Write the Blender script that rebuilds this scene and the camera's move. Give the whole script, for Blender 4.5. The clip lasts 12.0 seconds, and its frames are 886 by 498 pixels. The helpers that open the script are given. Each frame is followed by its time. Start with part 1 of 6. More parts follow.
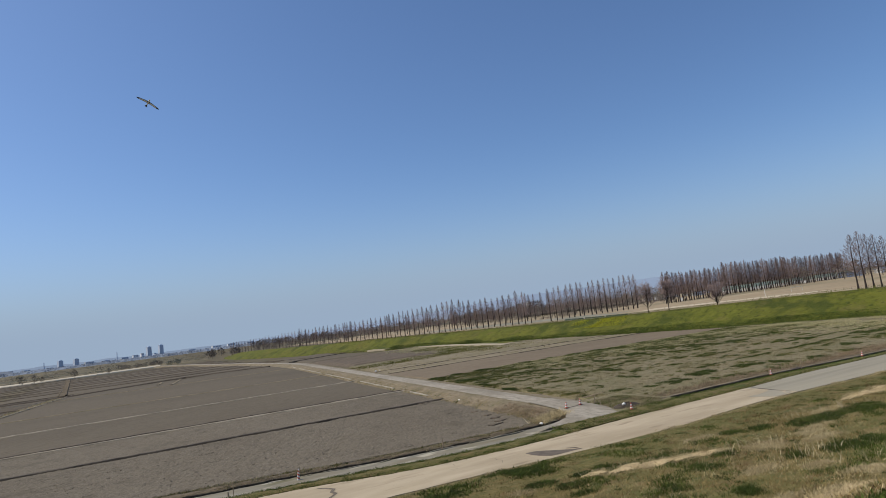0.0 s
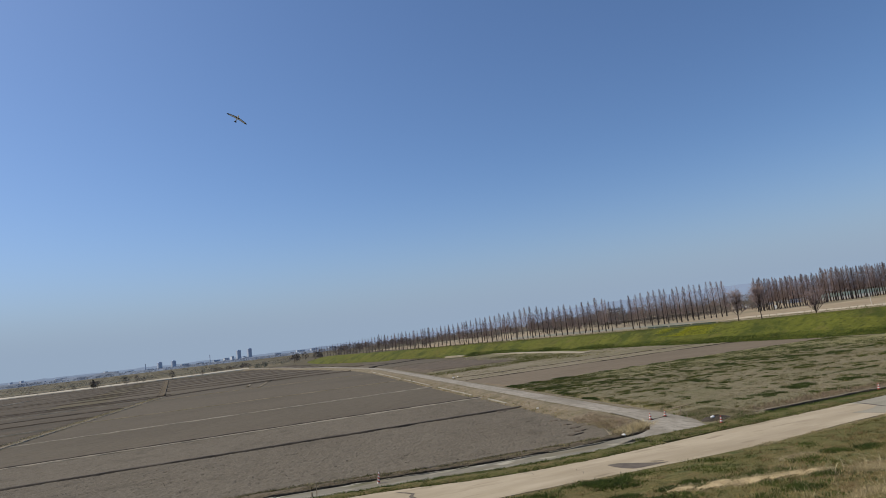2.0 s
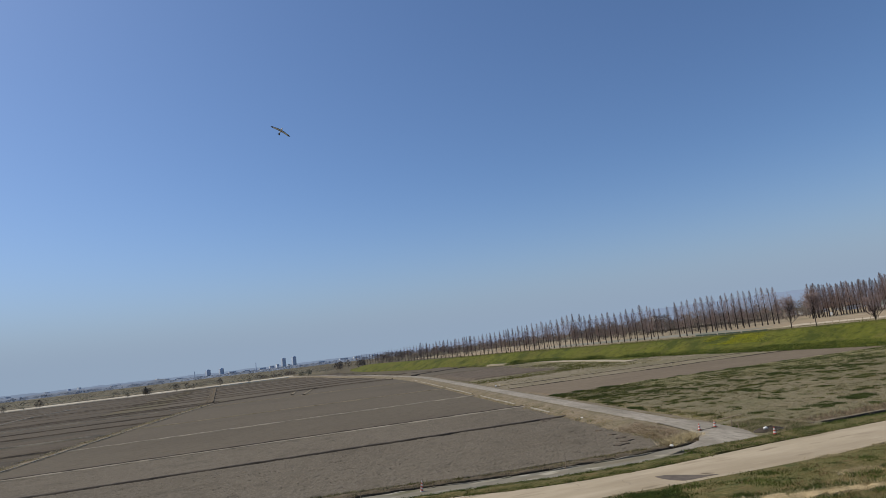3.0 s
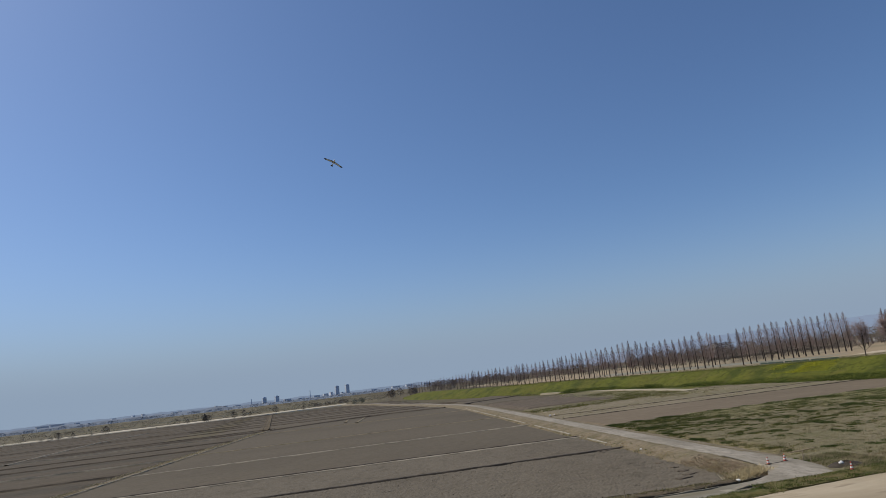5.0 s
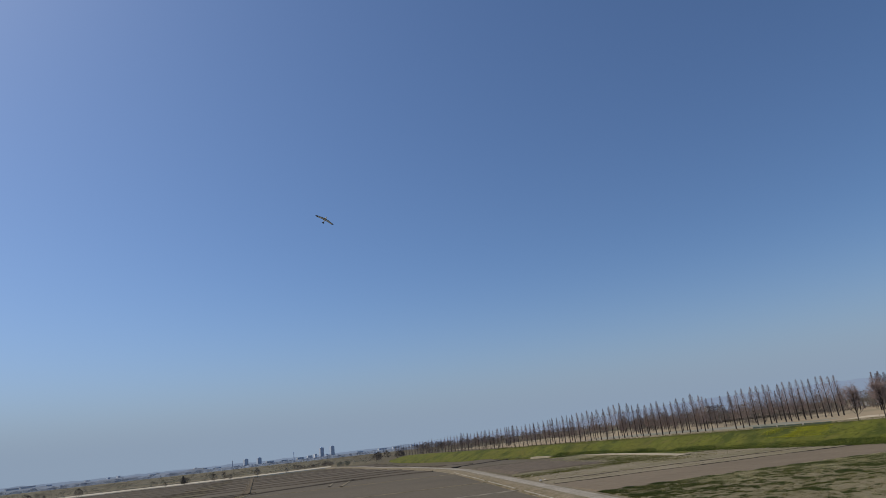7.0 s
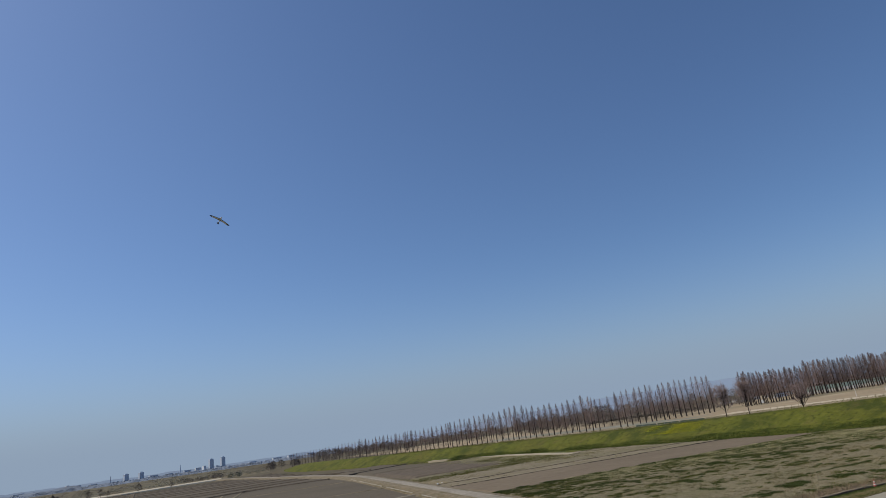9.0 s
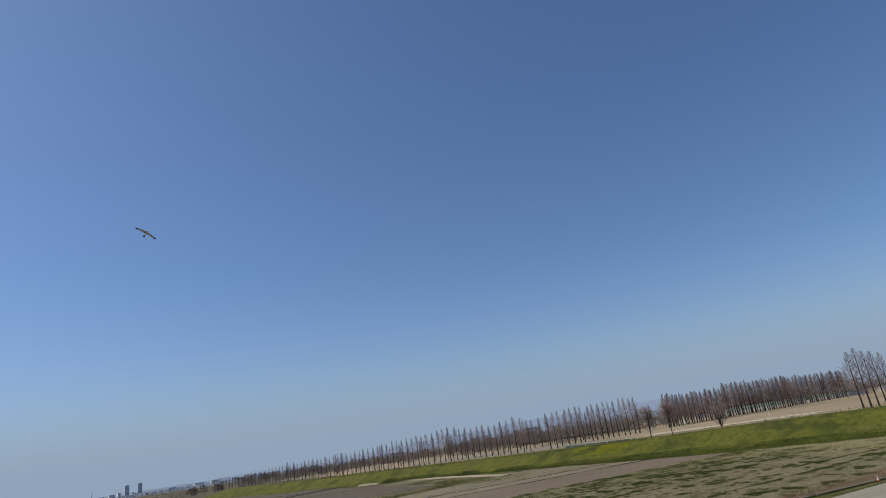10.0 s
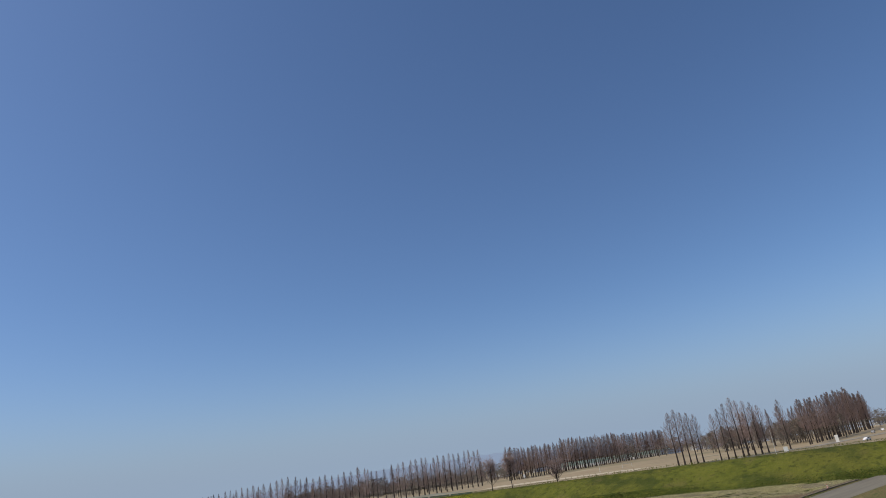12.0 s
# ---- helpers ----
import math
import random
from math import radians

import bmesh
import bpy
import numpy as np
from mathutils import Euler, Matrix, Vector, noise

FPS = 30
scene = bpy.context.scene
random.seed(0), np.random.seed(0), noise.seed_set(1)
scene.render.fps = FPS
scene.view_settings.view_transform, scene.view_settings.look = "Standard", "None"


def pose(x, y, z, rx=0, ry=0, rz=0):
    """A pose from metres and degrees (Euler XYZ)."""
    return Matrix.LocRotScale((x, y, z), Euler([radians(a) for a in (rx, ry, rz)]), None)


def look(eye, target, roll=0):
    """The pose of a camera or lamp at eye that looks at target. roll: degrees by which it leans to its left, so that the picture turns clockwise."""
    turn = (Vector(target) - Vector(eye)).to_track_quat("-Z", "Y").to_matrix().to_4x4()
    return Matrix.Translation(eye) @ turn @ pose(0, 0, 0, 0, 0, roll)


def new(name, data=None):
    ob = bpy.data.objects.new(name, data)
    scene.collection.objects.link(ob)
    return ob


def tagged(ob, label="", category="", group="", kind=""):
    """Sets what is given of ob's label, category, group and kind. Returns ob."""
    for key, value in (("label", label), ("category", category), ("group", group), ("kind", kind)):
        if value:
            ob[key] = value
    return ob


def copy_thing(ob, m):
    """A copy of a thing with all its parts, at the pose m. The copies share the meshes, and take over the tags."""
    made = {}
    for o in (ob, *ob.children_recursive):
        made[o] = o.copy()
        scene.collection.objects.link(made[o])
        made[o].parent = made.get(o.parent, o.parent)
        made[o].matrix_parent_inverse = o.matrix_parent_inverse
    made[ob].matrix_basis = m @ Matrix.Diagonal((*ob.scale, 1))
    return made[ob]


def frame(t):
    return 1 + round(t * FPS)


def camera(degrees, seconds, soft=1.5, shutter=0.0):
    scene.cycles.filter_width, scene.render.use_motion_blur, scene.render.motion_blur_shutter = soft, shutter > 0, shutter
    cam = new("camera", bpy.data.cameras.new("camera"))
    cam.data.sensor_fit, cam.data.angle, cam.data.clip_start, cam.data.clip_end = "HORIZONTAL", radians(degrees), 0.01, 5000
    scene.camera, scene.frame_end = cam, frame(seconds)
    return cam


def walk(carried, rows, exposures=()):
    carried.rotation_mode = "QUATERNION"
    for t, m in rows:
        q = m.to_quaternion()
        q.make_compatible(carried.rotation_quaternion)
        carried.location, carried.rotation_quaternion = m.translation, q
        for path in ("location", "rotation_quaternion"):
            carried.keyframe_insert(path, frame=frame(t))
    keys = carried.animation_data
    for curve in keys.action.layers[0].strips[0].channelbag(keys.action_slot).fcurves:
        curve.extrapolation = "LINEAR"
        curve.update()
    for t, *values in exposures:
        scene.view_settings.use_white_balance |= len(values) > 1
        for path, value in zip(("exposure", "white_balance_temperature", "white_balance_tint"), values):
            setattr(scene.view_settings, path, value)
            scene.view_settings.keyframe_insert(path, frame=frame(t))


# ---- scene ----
cam = camera(71.56, 12.0, soft=0.78)

EYE = (0.0, 0.0, 10.0)
# seconds, heading, tilt, lean in degrees
HEADINGS = [
    (0.0, -26.11, 6.41, -7.15),
    (0.5, -24.09, 6.84, -7.00),
    (1.0, -22.53, 7.15, -7.13),
    (1.5, -20.81, 7.50, -6.97),
    (2.0, -19.03, 7.88, -6.67),
    (2.5, -17.19, 8.35, -6.61),
    (3.0, -15.31, 9.06, -6.70),
    (4.8, -10.60, 11.45, -6.51),
    (5.0, -10.85, 12.12, -6.64),
    (5.5, -11.13, 13.54, -6.43),
    (6.0, -11.18, 15.25, -6.11),
    (6.5, -11.40, 16.74, -6.25),
    (6.7, -11.70, 17.26, -6.29),
    (8.5, -19.25, 16.82, -7.51),
    (9.0, -21.96, 16.69, -8.09),
    (9.5, -24.63, 16.52, -8.26),
    (10.0, -28.35, 17.71, -8.58),
    (10.5, -32.47, 18.54, -8.76),
    (11.0, -35.92, 19.12, -9.59),
    (11.5, -39.33, 19.25, -8.72),
    (12.0, -42.26, 20.11, -7.94),
]
# seconds, stops, kelvin, tint
EXPOSURES = [(0.0, 0.11, 6330, 10.8), (3.0, -0.03, 6330, 10.8), (5.0, -0.13, 6330, 10.8), (6.5, -0.18, 6330, 10.8), (8.5, -0.15, 6330, 10.8), (9.5, -0.11, 6330, 10.8), (10.5, -0.04, 6330, 10.8), (12.0, -0.01, 6330, 10.8)]
walk(cam, [(t, pose(*EYE, 90 + tilt, 0, heading) @ pose(0, 0, 0, 0, 0, lean)) for t, heading, tilt, lean in HEADINGS], EXPOSURES)

# ---- sky and sun ----
SUN_AZ, SUN_EL = -62.0, 50.0          # degrees to the right of +y, and up
world = bpy.data.worlds.new("world")
scene.world = world
world.use_nodes = True
wt = world.node_tree
sky = wt.nodes.new("ShaderNodeTexSky")
sky.sky_type = "NISHITA"
sky.sun_disc = False
sky.sun_elevation = radians(SUN_EL)
sky.sun_rotation = radians(SUN_AZ)
sky.altitude = 0
sky.air_density, sky.dust_density, sky.ozone_density = 0.95, 0.9, 7.2
# the long way through the air near the horizon ends in an even grey-blue haze
rgb = wt.nodes.new("ShaderNodeSeparateColor")
wt.links.new(sky.outputs[0], rgb.inputs[0])
blueness = wt.nodes.new("ShaderNodeMath")
blueness.operation = "DIVIDE"
wt.links.new(rgb.outputs[2], blueness.inputs[0])
wt.links.new(rgb.outputs[1], blueness.inputs[1])
hazy = wt.nodes.new("ShaderNodeMapRange")
hazy.interpolation_type = "SMOOTHSTEP"
hazy.inputs["From Min"].default_value, hazy.inputs["From Max"].default_value = 1.92, 0.95
wt.links.new(blueness.outputs[0], hazy.inputs["Value"])
haze = wt.nodes.new("ShaderNodeMix")
haze.data_type = "RGBA"
wt.links.new(hazy.outputs[0], haze.inputs[0])
wt.links.new(sky.outputs[0], haze.inputs[6])
haze.inputs[7].default_value = (2.72, 3.48, 4.46, 1)
wt.links.new(haze.outputs[2], wt.nodes["Background"].inputs[0])
wt.nodes["Background"].inputs[1].default_value = 0.110
sun = new("sun", bpy.data.lights.new("sun", "SUN"))
sun.data.energy, sun.data.angle, sun.data.color = 3.6, radians(0.53), (1.0, 0.89, 0.70)
az, el = radians(SUN_AZ), radians(SUN_EL)
to_sun = Vector((math.sin(az) * math.cos(el), math.cos(az) * math.cos(el), math.sin(el)))
sun.matrix_world = look(to_sun * 50, (0, 0, 0))


# ---- materials ----
def material(name, c1, c2, scale=1.0, rough=0.9, bump=0.0, bump_scale=None, c3=None, scale3=0.05, amount3=0.5,
             stretch=(1, 1, 1), metallic=0.0, local=False, detail=6.0, edge=(0.35, 0.65), edge3=(0.45, 0.65), vary=0.0, layers=()):
    """Two colours mixed by a fine noise, a third by a coarse one, and a bump; vary: how much each object differs.
    layers: further colours, each (colour, noise scale, from, to, amount)."""
    m = bpy.data.materials.new(name)
    m.use_nodes = True
    nt = m.node_tree
    n, l = nt.nodes, nt.links
    bsdf = n["Principled BSDF"]
    bsdf.inputs["Roughness"].default_value = rough
    bsdf.inputs["Metallic"].default_value = metallic
    bsdf.inputs["Specular IOR Level"].default_value = 0.25
    if local:
        co = n.new("ShaderNodeTexCoord").outputs["Object"]
    else:
        co = n.new("ShaderNodeNewGeometry").outputs["Position"]
    mp = n.new("ShaderNodeMapping")
    mp.inputs["Scale"].default_value = stretch
    l.new(co, mp.inputs[0])

    def noise_ramp(s, d, lo, hi):
        t = n.new("ShaderNodeTexNoise")
        t.inputs["Scale"].default_value, t.inputs["Detail"].default_value = s, d
        l.new(mp.outputs[0], t.inputs["Vector"])
        r = n.new("ShaderNodeMapRange")
        r.inputs["From Min"].default_value, r.inputs["From Max"].default_value = lo, hi
        l.new(t.outputs["Fac"], r.inputs["Value"])
        return r.outputs[0]

    def mix(fac, a, b):
        x = n.new("ShaderNodeMix")
        x.data_type = "RGBA"
        l.new(fac, x.inputs[0]) if hasattr(fac, "links") else None
        for sock, c in ((x.inputs[6], a), (x.inputs[7], b)):
            if isinstance(c, tuple):
                sock.default_value = (*c, 1)
            else:
                l.new(c, sock)
        return x

    col = mix(noise_ramp(scale, detail, *edge), c1, c2).outputs[2]
    if c3:
        f3 = n.new("ShaderNodeMath")
        f3.operation = "MULTIPLY"
        f3.inputs[1].default_value = amount3
        l.new(noise_ramp(scale3, 4.0, *edge3), f3.inputs[0])
        col = mix(f3.outputs[0], col, c3).outputs[2]
    for c, s, lo, hi, amount in layers:
        fx = n.new("ShaderNodeMath")
        fx.operation = "MULTIPLY"
        fx.inputs[1].default_value = amount
        l.new(noise_ramp(s, 5.0, lo, hi), fx.inputs[0])
        col = mix(fx.outputs[0], col, c).outputs[2]
    if vary:
        oi = n.new("ShaderNodeObjectInfo")
        mr = n.new("ShaderNodeMapRange")
        mr.inputs["To Min"].default_value, mr.inputs["To Max"].default_value = 1 - vary, 1 + vary
        l.new(oi.outputs["Random"], mr.inputs["Value"])
        hs = n.new("ShaderNodeHueSaturation")
        l.new(mr.outputs[0], hs.inputs["Value"])
        l.new(col, hs.inputs["Color"])
        col = hs.outputs[0]
    l.new(col, bsdf.inputs["Base Color"])
    if bump:
        t = n.new("ShaderNodeTexNoise")
        t.inputs["Scale"].default_value, t.inputs["Detail"].default_value = bump_scale or scale * 2, 8
        l.new(mp.outputs[0], t.inputs["Vector"])
        b = n.new("ShaderNodeBump")
        b.inputs["Strength"].default_value, b.inputs["Distance"].default_value = 1.0, bump
        l.new(t.outputs["Fac"], b.inputs["Height"])
        l.new(b.outputs[0], bsdf.inputs["Normal"])
    return m


def plant(name, c1, c2, scale=3.0, c3=None, scale3=0.08, amount3=0.6):
    """Thin leaves or stems, varied from blade to blade."""
    m = material(name, c1, c2, scale, 0.8, c3=c3, scale3=scale3, amount3=amount3)
    nt = m.node_tree
    bsdf = nt.nodes["Principled BSDF"]
    g = nt.nodes.new("ShaderNodeNewGeometry")
    mr = nt.nodes.new("ShaderNodeMapRange")
    mr.inputs["To Min"].default_value, mr.inputs["To Max"].default_value = 0.65, 1.35
    nt.links.new(g.outputs["Random Per Island"], mr.inputs["Value"])
    hs = nt.nodes.new("ShaderNodeHueSaturation")
    old = bsdf.inputs["Base Color"].links[0].from_socket
    nt.links.new(old, hs.inputs["Color"])
    nt.links.new(mr.outputs[0], hs.inputs["Value"])
    nt.links.new(hs.outputs[0], bsdf.inputs["Base Color"])
    return m


M_GROUND = material("dry_plain", (0.131, 0.103, 0.056), (0.097, 0.081, 0.042), 0.08, c3=(0.068, 0.062, 0.030), scale3=0.012, amount3=0.7,
                    layers=(((0.135, 0.104, 0.050), 0.03, 0.58, 0.7, 0.6),))
M_MEADOW = material("dry_meadow", (0.135, 0.110, 0.060), (0.175, 0.145, 0.084), 0.02, c3=(0.088, 0.086, 0.042), scale3=0.008, amount3=0.8, stretch=(0.3, 1, 1), layers=(((0.062, 0.054, 0.036), 0.02, 0.52, 0.60, 0.85),))
M_PADDY = material("tilled_soil", (0.118, 0.099, 0.072), (0.164, 0.140, 0.104), 6.0, 1.0, bump=0.05, bump_scale=9,
                   c3=(0.107, 0.088, 0.062), scale3=0.05, amount3=0.5, stretch=(1, 0.75, 1), layers=(((0.235, 0.208, 0.158), 9.0, 0.55, 0.66, 0.85), ((0.064, 0.054, 0.038), 11.0, 0.59, 0.70, 0.65), ((0.085, 0.073, 0.051), 0.35, 0.55, 0.70, 0.5)))
M_SMOOTH = material("levelled_soil", (0.108, 0.090, 0.063), (0.132, 0.110, 0.077), 1.5, 1.0, bump=0.03, bump_scale=4,
                    c3=(0.091, 0.075, 0.052), scale3=0.03, amount3=0.6, stretch=(0.5, 1, 1), layers=(((0.068, 0.055, 0.037), 4.0, 0.62, 0.78, 0.5), ((0.058, 0.047, 0.034), 7.0, 0.58, 0.68, 0.6), ((0.158, 0.136, 0.102), 6.0, 0.60, 0.70, 0.6)))
M_DARKSOIL = material("damp_soil", (0.093, 0.073, 0.052), (0.148, 0.119, 0.086), 1.2, 1.0, bump=0.08, stretch=(0.4, 1, 1))
# darkest of the soil colours
M_DARKEARTH = material("dark_earth", (0.046, 0.037, 0.027), (0.082, 0.066, 0.049), 1.5, 0.9, bump=0.06, c3=(0.11, 0.09, 0.065), scale3=0.2, amount3=0.5)
M_EARTH = material("bank_earth", (0.175, 0.142, 0.093), (0.250, 0.206, 0.140), 2.0, 1.0, bump=0.08, c3=(0.118, 0.106, 0.055), scale3=0.35, amount3=0.6,
                   layers=(((0.303, 0.254, 0.157), 1.3, 0.6, 0.72, 0.6), ((0.060, 0.053, 0.033), 1.6, 0.6, 0.72, 0.6)))
M_BANK = material("crumbly_bank", (0.112, 0.086, 0.054), (0.165, 0.130, 0.084), 3.0, 1.0, bump=0.12, bump_scale=5, c3=(0.068, 0.054, 0.034), scale3=0.8, amount3=0.8,
                  layers=(((0.25, 0.205, 0.13), 4.0, 0.58, 0.70, 0.7), ((0.042, 0.035, 0.022), 5.0, 0.57, 0.68, 0.8), ((0.085, 0.085, 0.035), 0.7, 0.60, 0.72, 0.6)))
M_DITCH = material("shaded_ditch_soil", (0.062, 0.048, 0.031), (0.105, 0.083, 0.055), 3.0, 1.0, bump=0.10, bump_scale=6, c3=(0.15, 0.12, 0.075), scale3=1.2, amount3=0.6, layers=(((0.035, 0.03, 0.02), 4.0, 0.56, 0.68, 0.7),))
M_CREAMSOIL = material("bleached_soil", (0.33, 0.285, 0.205), (0.42, 0.365, 0.27), 0.6, 1.0, bump=0.03, c3=(0.25, 0.215, 0.14), scale3=0.15, amount3=0.6)
M_PALE = material("pale_dry_earth", (0.230, 0.200, 0.148), (0.306, 0.268, 0.201), 1.2, 1.0, bump=0.03, c3=(0.170, 0.145, 0.102), scale3=0.3, amount3=0.7)
M_FALLOW = material("fallow_soil", (0.086, 0.068, 0.047), (0.111, 0.090, 0.061), 0.8, 1.0, bump=0.05, bump_scale=3, c3=(0.066, 0.056, 0.040), scale3=0.05, amount3=0.7,
                    stretch=(0.25, 1.5, 1), layers=(((0.144, 0.120, 0.080), 0.5, 0.60, 0.72, 0.6), ((0.049, 0.043, 0.029), 0.7, 0.58, 0.70, 0.6)))
M_DRYSOIL = material("dry_levelled_soil", (0.161, 0.127, 0.086), (0.190, 0.152, 0.103), 1.5, 1.0, bump=0.03, bump_scale=4,
                     c3=(0.141, 0.111, 0.075), scale3=0.06, amount3=0.6, stretch=(0.5, 1, 1), layers=(((0.112, 0.086, 0.057), 4.0, 0.62, 0.76, 0.5),))
M_STUBFIELD = material("stubble_soil", (0.184, 0.155, 0.102), (0.257, 0.218, 0.146), 3.0, 1.0, bump=0.06, bump_scale=5,
                       c3=(0.149, 0.137, 0.071), scale3=0.08, amount3=0.6, stretch=(0.12, 1, 1), layers=(((0.312, 0.265, 0.173), 4.0, 0.6, 0.72, 0.6), ((0.092, 0.076, 0.048), 5.0, 0.6, 0.72, 0.6)))
M_CONC = material("old_concrete", (0.387, 0.321, 0.218), (0.455, 0.381, 0.270), 0.5, 0.85, bump=0.008, bump_scale=9,
                  c3=(0.310, 0.251, 0.167), scale3=0.16, amount3=0.8, stretch=(0.35, 1.5, 1), layers=(((0.251, 0.200, 0.129), 0.45, 0.60, 0.72, 0.6), ((0.513, 0.438, 0.316), 0.6, 0.60, 0.75, 0.5), ((0.206, 0.163, 0.106), 0.9, 0.62, 0.74, 0.55), ((0.247, 0.213, 0.152), 6.0, 0.60, 0.75, 0.4)))
M_ASPH = material("worn_asphalt", (0.252, 0.230, 0.174), (0.300, 0.276, 0.213), 0.5, 0.85, bump=0.006, bump_scale=20,
                  c3=(0.332, 0.302, 0.228), scale3=0.12, amount3=0.7, stretch=(0.15, 2.6, 1))
M_ASPHDARK = material("grey_asphalt", (0.160, 0.143, 0.110), (0.195, 0.175, 0.136), 0.6, 0.85, bump=0.006, bump_scale=20, c3=(0.225, 0.203, 0.158), scale3=0.12, amount3=0.7, stretch=(0.15, 2.6, 1), layers=(((0.10, 0.092, 0.08), 0.5, 0.6, 0.72, 0.5),))
M_PATCH = material("asphalt_patch", (0.110, 0.090, 0.072), (0.147, 0.123, 0.097), 2.0, 0.85, bump=0.005, bump_scale=25)
M_CRACK = material("crack_dirt", (0.108, 0.090, 0.072), (0.180, 0.153, 0.117), 4.0)
M_GRAVEL = material("compacted_gravel", (0.257, 0.229, 0.183), (0.353, 0.320, 0.261), 2.0, 0.95, bump=0.03, bump_scale=7,
                    c3=(0.193, 0.171, 0.128), scale3=0.3, amount3=0.7, stretch=(1, 0.3, 1), layers=(((0.115, 0.100, 0.076), 5.0, 0.56, 0.68, 0.6), ((0.40, 0.37, 0.31), 7.0, 0.58, 0.70, 0.5), ((0.158, 0.136, 0.098), 0.7, 0.58, 0.72, 0.6),))
M_WHITECON = material("pale_concrete", (0.360, 0.331, 0.268), (0.446, 0.410, 0.338), 1.5, 0.85, bump=0.01, c3=(0.252, 0.223, 0.169), scale3=0.5, amount3=0.7)
M_CANAL = material("canal_concrete", (0.195, 0.178, 0.135), (0.262, 0.240, 0.185), 1.2, 0.8, bump=0.01, c3=(0.178, 0.152, 0.094), scale3=0.5, amount3=0.85,
                   stretch=(0.35, 1, 1), layers=(((0.44, 0.405, 0.315), 0.9, 0.58, 0.66, 0.8), ((0.111, 0.106, 0.044), 0.6, 0.58, 0.7, 0.7)))
M_TURF = material("rough_turf", (0.158, 0.124, 0.046), (0.106, 0.094, 0.031), 2.5, 0.95, bump=0.15, bump_scale=4,
                  c3=(0.109, 0.109, 0.031), scale3=0.22, amount3=0.8, stretch=(0.45, 1, 1),
                  layers=(((0.389, 0.313, 0.149), 0.55, 0.62, 0.74, 0.4), ((0.050, 0.072, 0.017), 0.9, 0.60, 0.68, 0.8), ((0.370, 0.313, 0.134), 7.0, 0.60, 0.74, 0.6), ((0.059, 0.058, 0.017), 6.0, 0.62, 0.75, 0.7), ((0.159, 0.097, 0.046), 1.1, 0.56, 0.70, 0.6)))
M_WEEDY = material("weedy_soil", (0.172, 0.143, 0.085), (0.245, 0.207, 0.122), 2.2, 1.0, bump=0.10, bump_scale=4,
                   c3=(0.122, 0.120, 0.045), scale3=0.10, amount3=0.6, stretch=(0.5, 1, 1),
                   layers=(((0.100, 0.104, 0.036), 0.5, 0.60, 0.70, 0.6), ((0.260, 0.232, 0.150), 1.1, 0.56, 0.68, 0.6), ((0.072, 0.062, 0.040), 9.0, 0.51, 0.62, 0.85), ((0.33, 0.29, 0.19), 7.0, 0.55, 0.66, 0.75), ((0.070, 0.080, 0.024), 2.2, 0.60, 0.68, 0.7), ((0.325, 0.286, 0.158), 3.0, 0.62, 0.74, 0.6), ((0.081, 0.069, 0.034), 4.0, 0.62, 0.74, 0.6)))
M_LEVEE = material("levee_turf", (0.078, 0.093, 0.010), (0.118, 0.124, 0.015), 0.7, 0.95, bump=0.5, bump_scale=2.2,
                   c3=(0.124, 0.104, 0.024), scale3=0.05, amount3=0.4, detail=9.0,
                   layers=(((0.044, 0.058, 0.008), 0.13, 0.50, 0.62, 0.8), ((0.150, 0.124, 0.040), 0.20, 0.58, 0.70, 0.5), ((0.150, 0.152, 0.020), 0.085, 0.54, 0.66, 0.35), ((0.036, 0.046, 0.007), 0.8, 0.55, 0.66, 0.7), ((0.165, 0.162, 0.022), 0.55, 0.57, 0.70, 0.45)))
M_LAWN = material("dormant_lawn", (0.296, 0.228, 0.143), (0.352, 0.284, 0.180), 0.05, 0.95, c3=(0.197, 0.173, 0.099), scale3=0.012, amount3=0.7, stretch=(0.6, 1, 1), layers=(((0.40, 0.34, 0.235), 0.03, 0.56, 0.66, 0.6), ((0.155, 0.128, 0.082), 0.05, 0.58, 0.68, 0.6)))
M_GREYPATH = material("worn_grey_ground", (0.225, 0.222, 0.172), (0.29, 0.28, 0.225), 0.08, 0.95, c3=(0.17, 0.175, 0.115), scale3=0.03, amount3=0.7)
M_DARKHEDGE = material("clipped_hedge", (0.038, 0.040, 0.024), (0.066, 0.062, 0.040), 1.2, 0.95, bump=0.2, bump_scale=3, c3=(0.09, 0.075, 0.055), scale3=0.1, amount3=0.6)
# the ridge's blue haze is part of its base colour
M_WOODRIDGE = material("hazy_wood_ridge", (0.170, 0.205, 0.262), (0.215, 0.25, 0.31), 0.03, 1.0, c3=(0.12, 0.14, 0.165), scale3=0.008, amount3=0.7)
M_SAND = material("sand_path", (0.451, 0.382, 0.271), (0.523, 0.444, 0.322), 0.1, 0.95)
M_CREAM = material("bleached_track", (0.53, 0.47, 0.36), (0.62, 0.56, 0.44), 0.2, 0.95, c3=(0.36, 0.31, 0.22), scale3=0.02, amount3=0.6)
M_BARK = material("tree_bark", (0.034, 0.027, 0.023), (0.060, 0.047, 0.041), 4.0, 0.95, stretch=(1, 1, 0.3), vary=0.15)
M_TWIG = material("bare_twigs", (0.218, 0.155, 0.134), (0.305, 0.224, 0.198), 0.6, 0.95, vary=0.15)
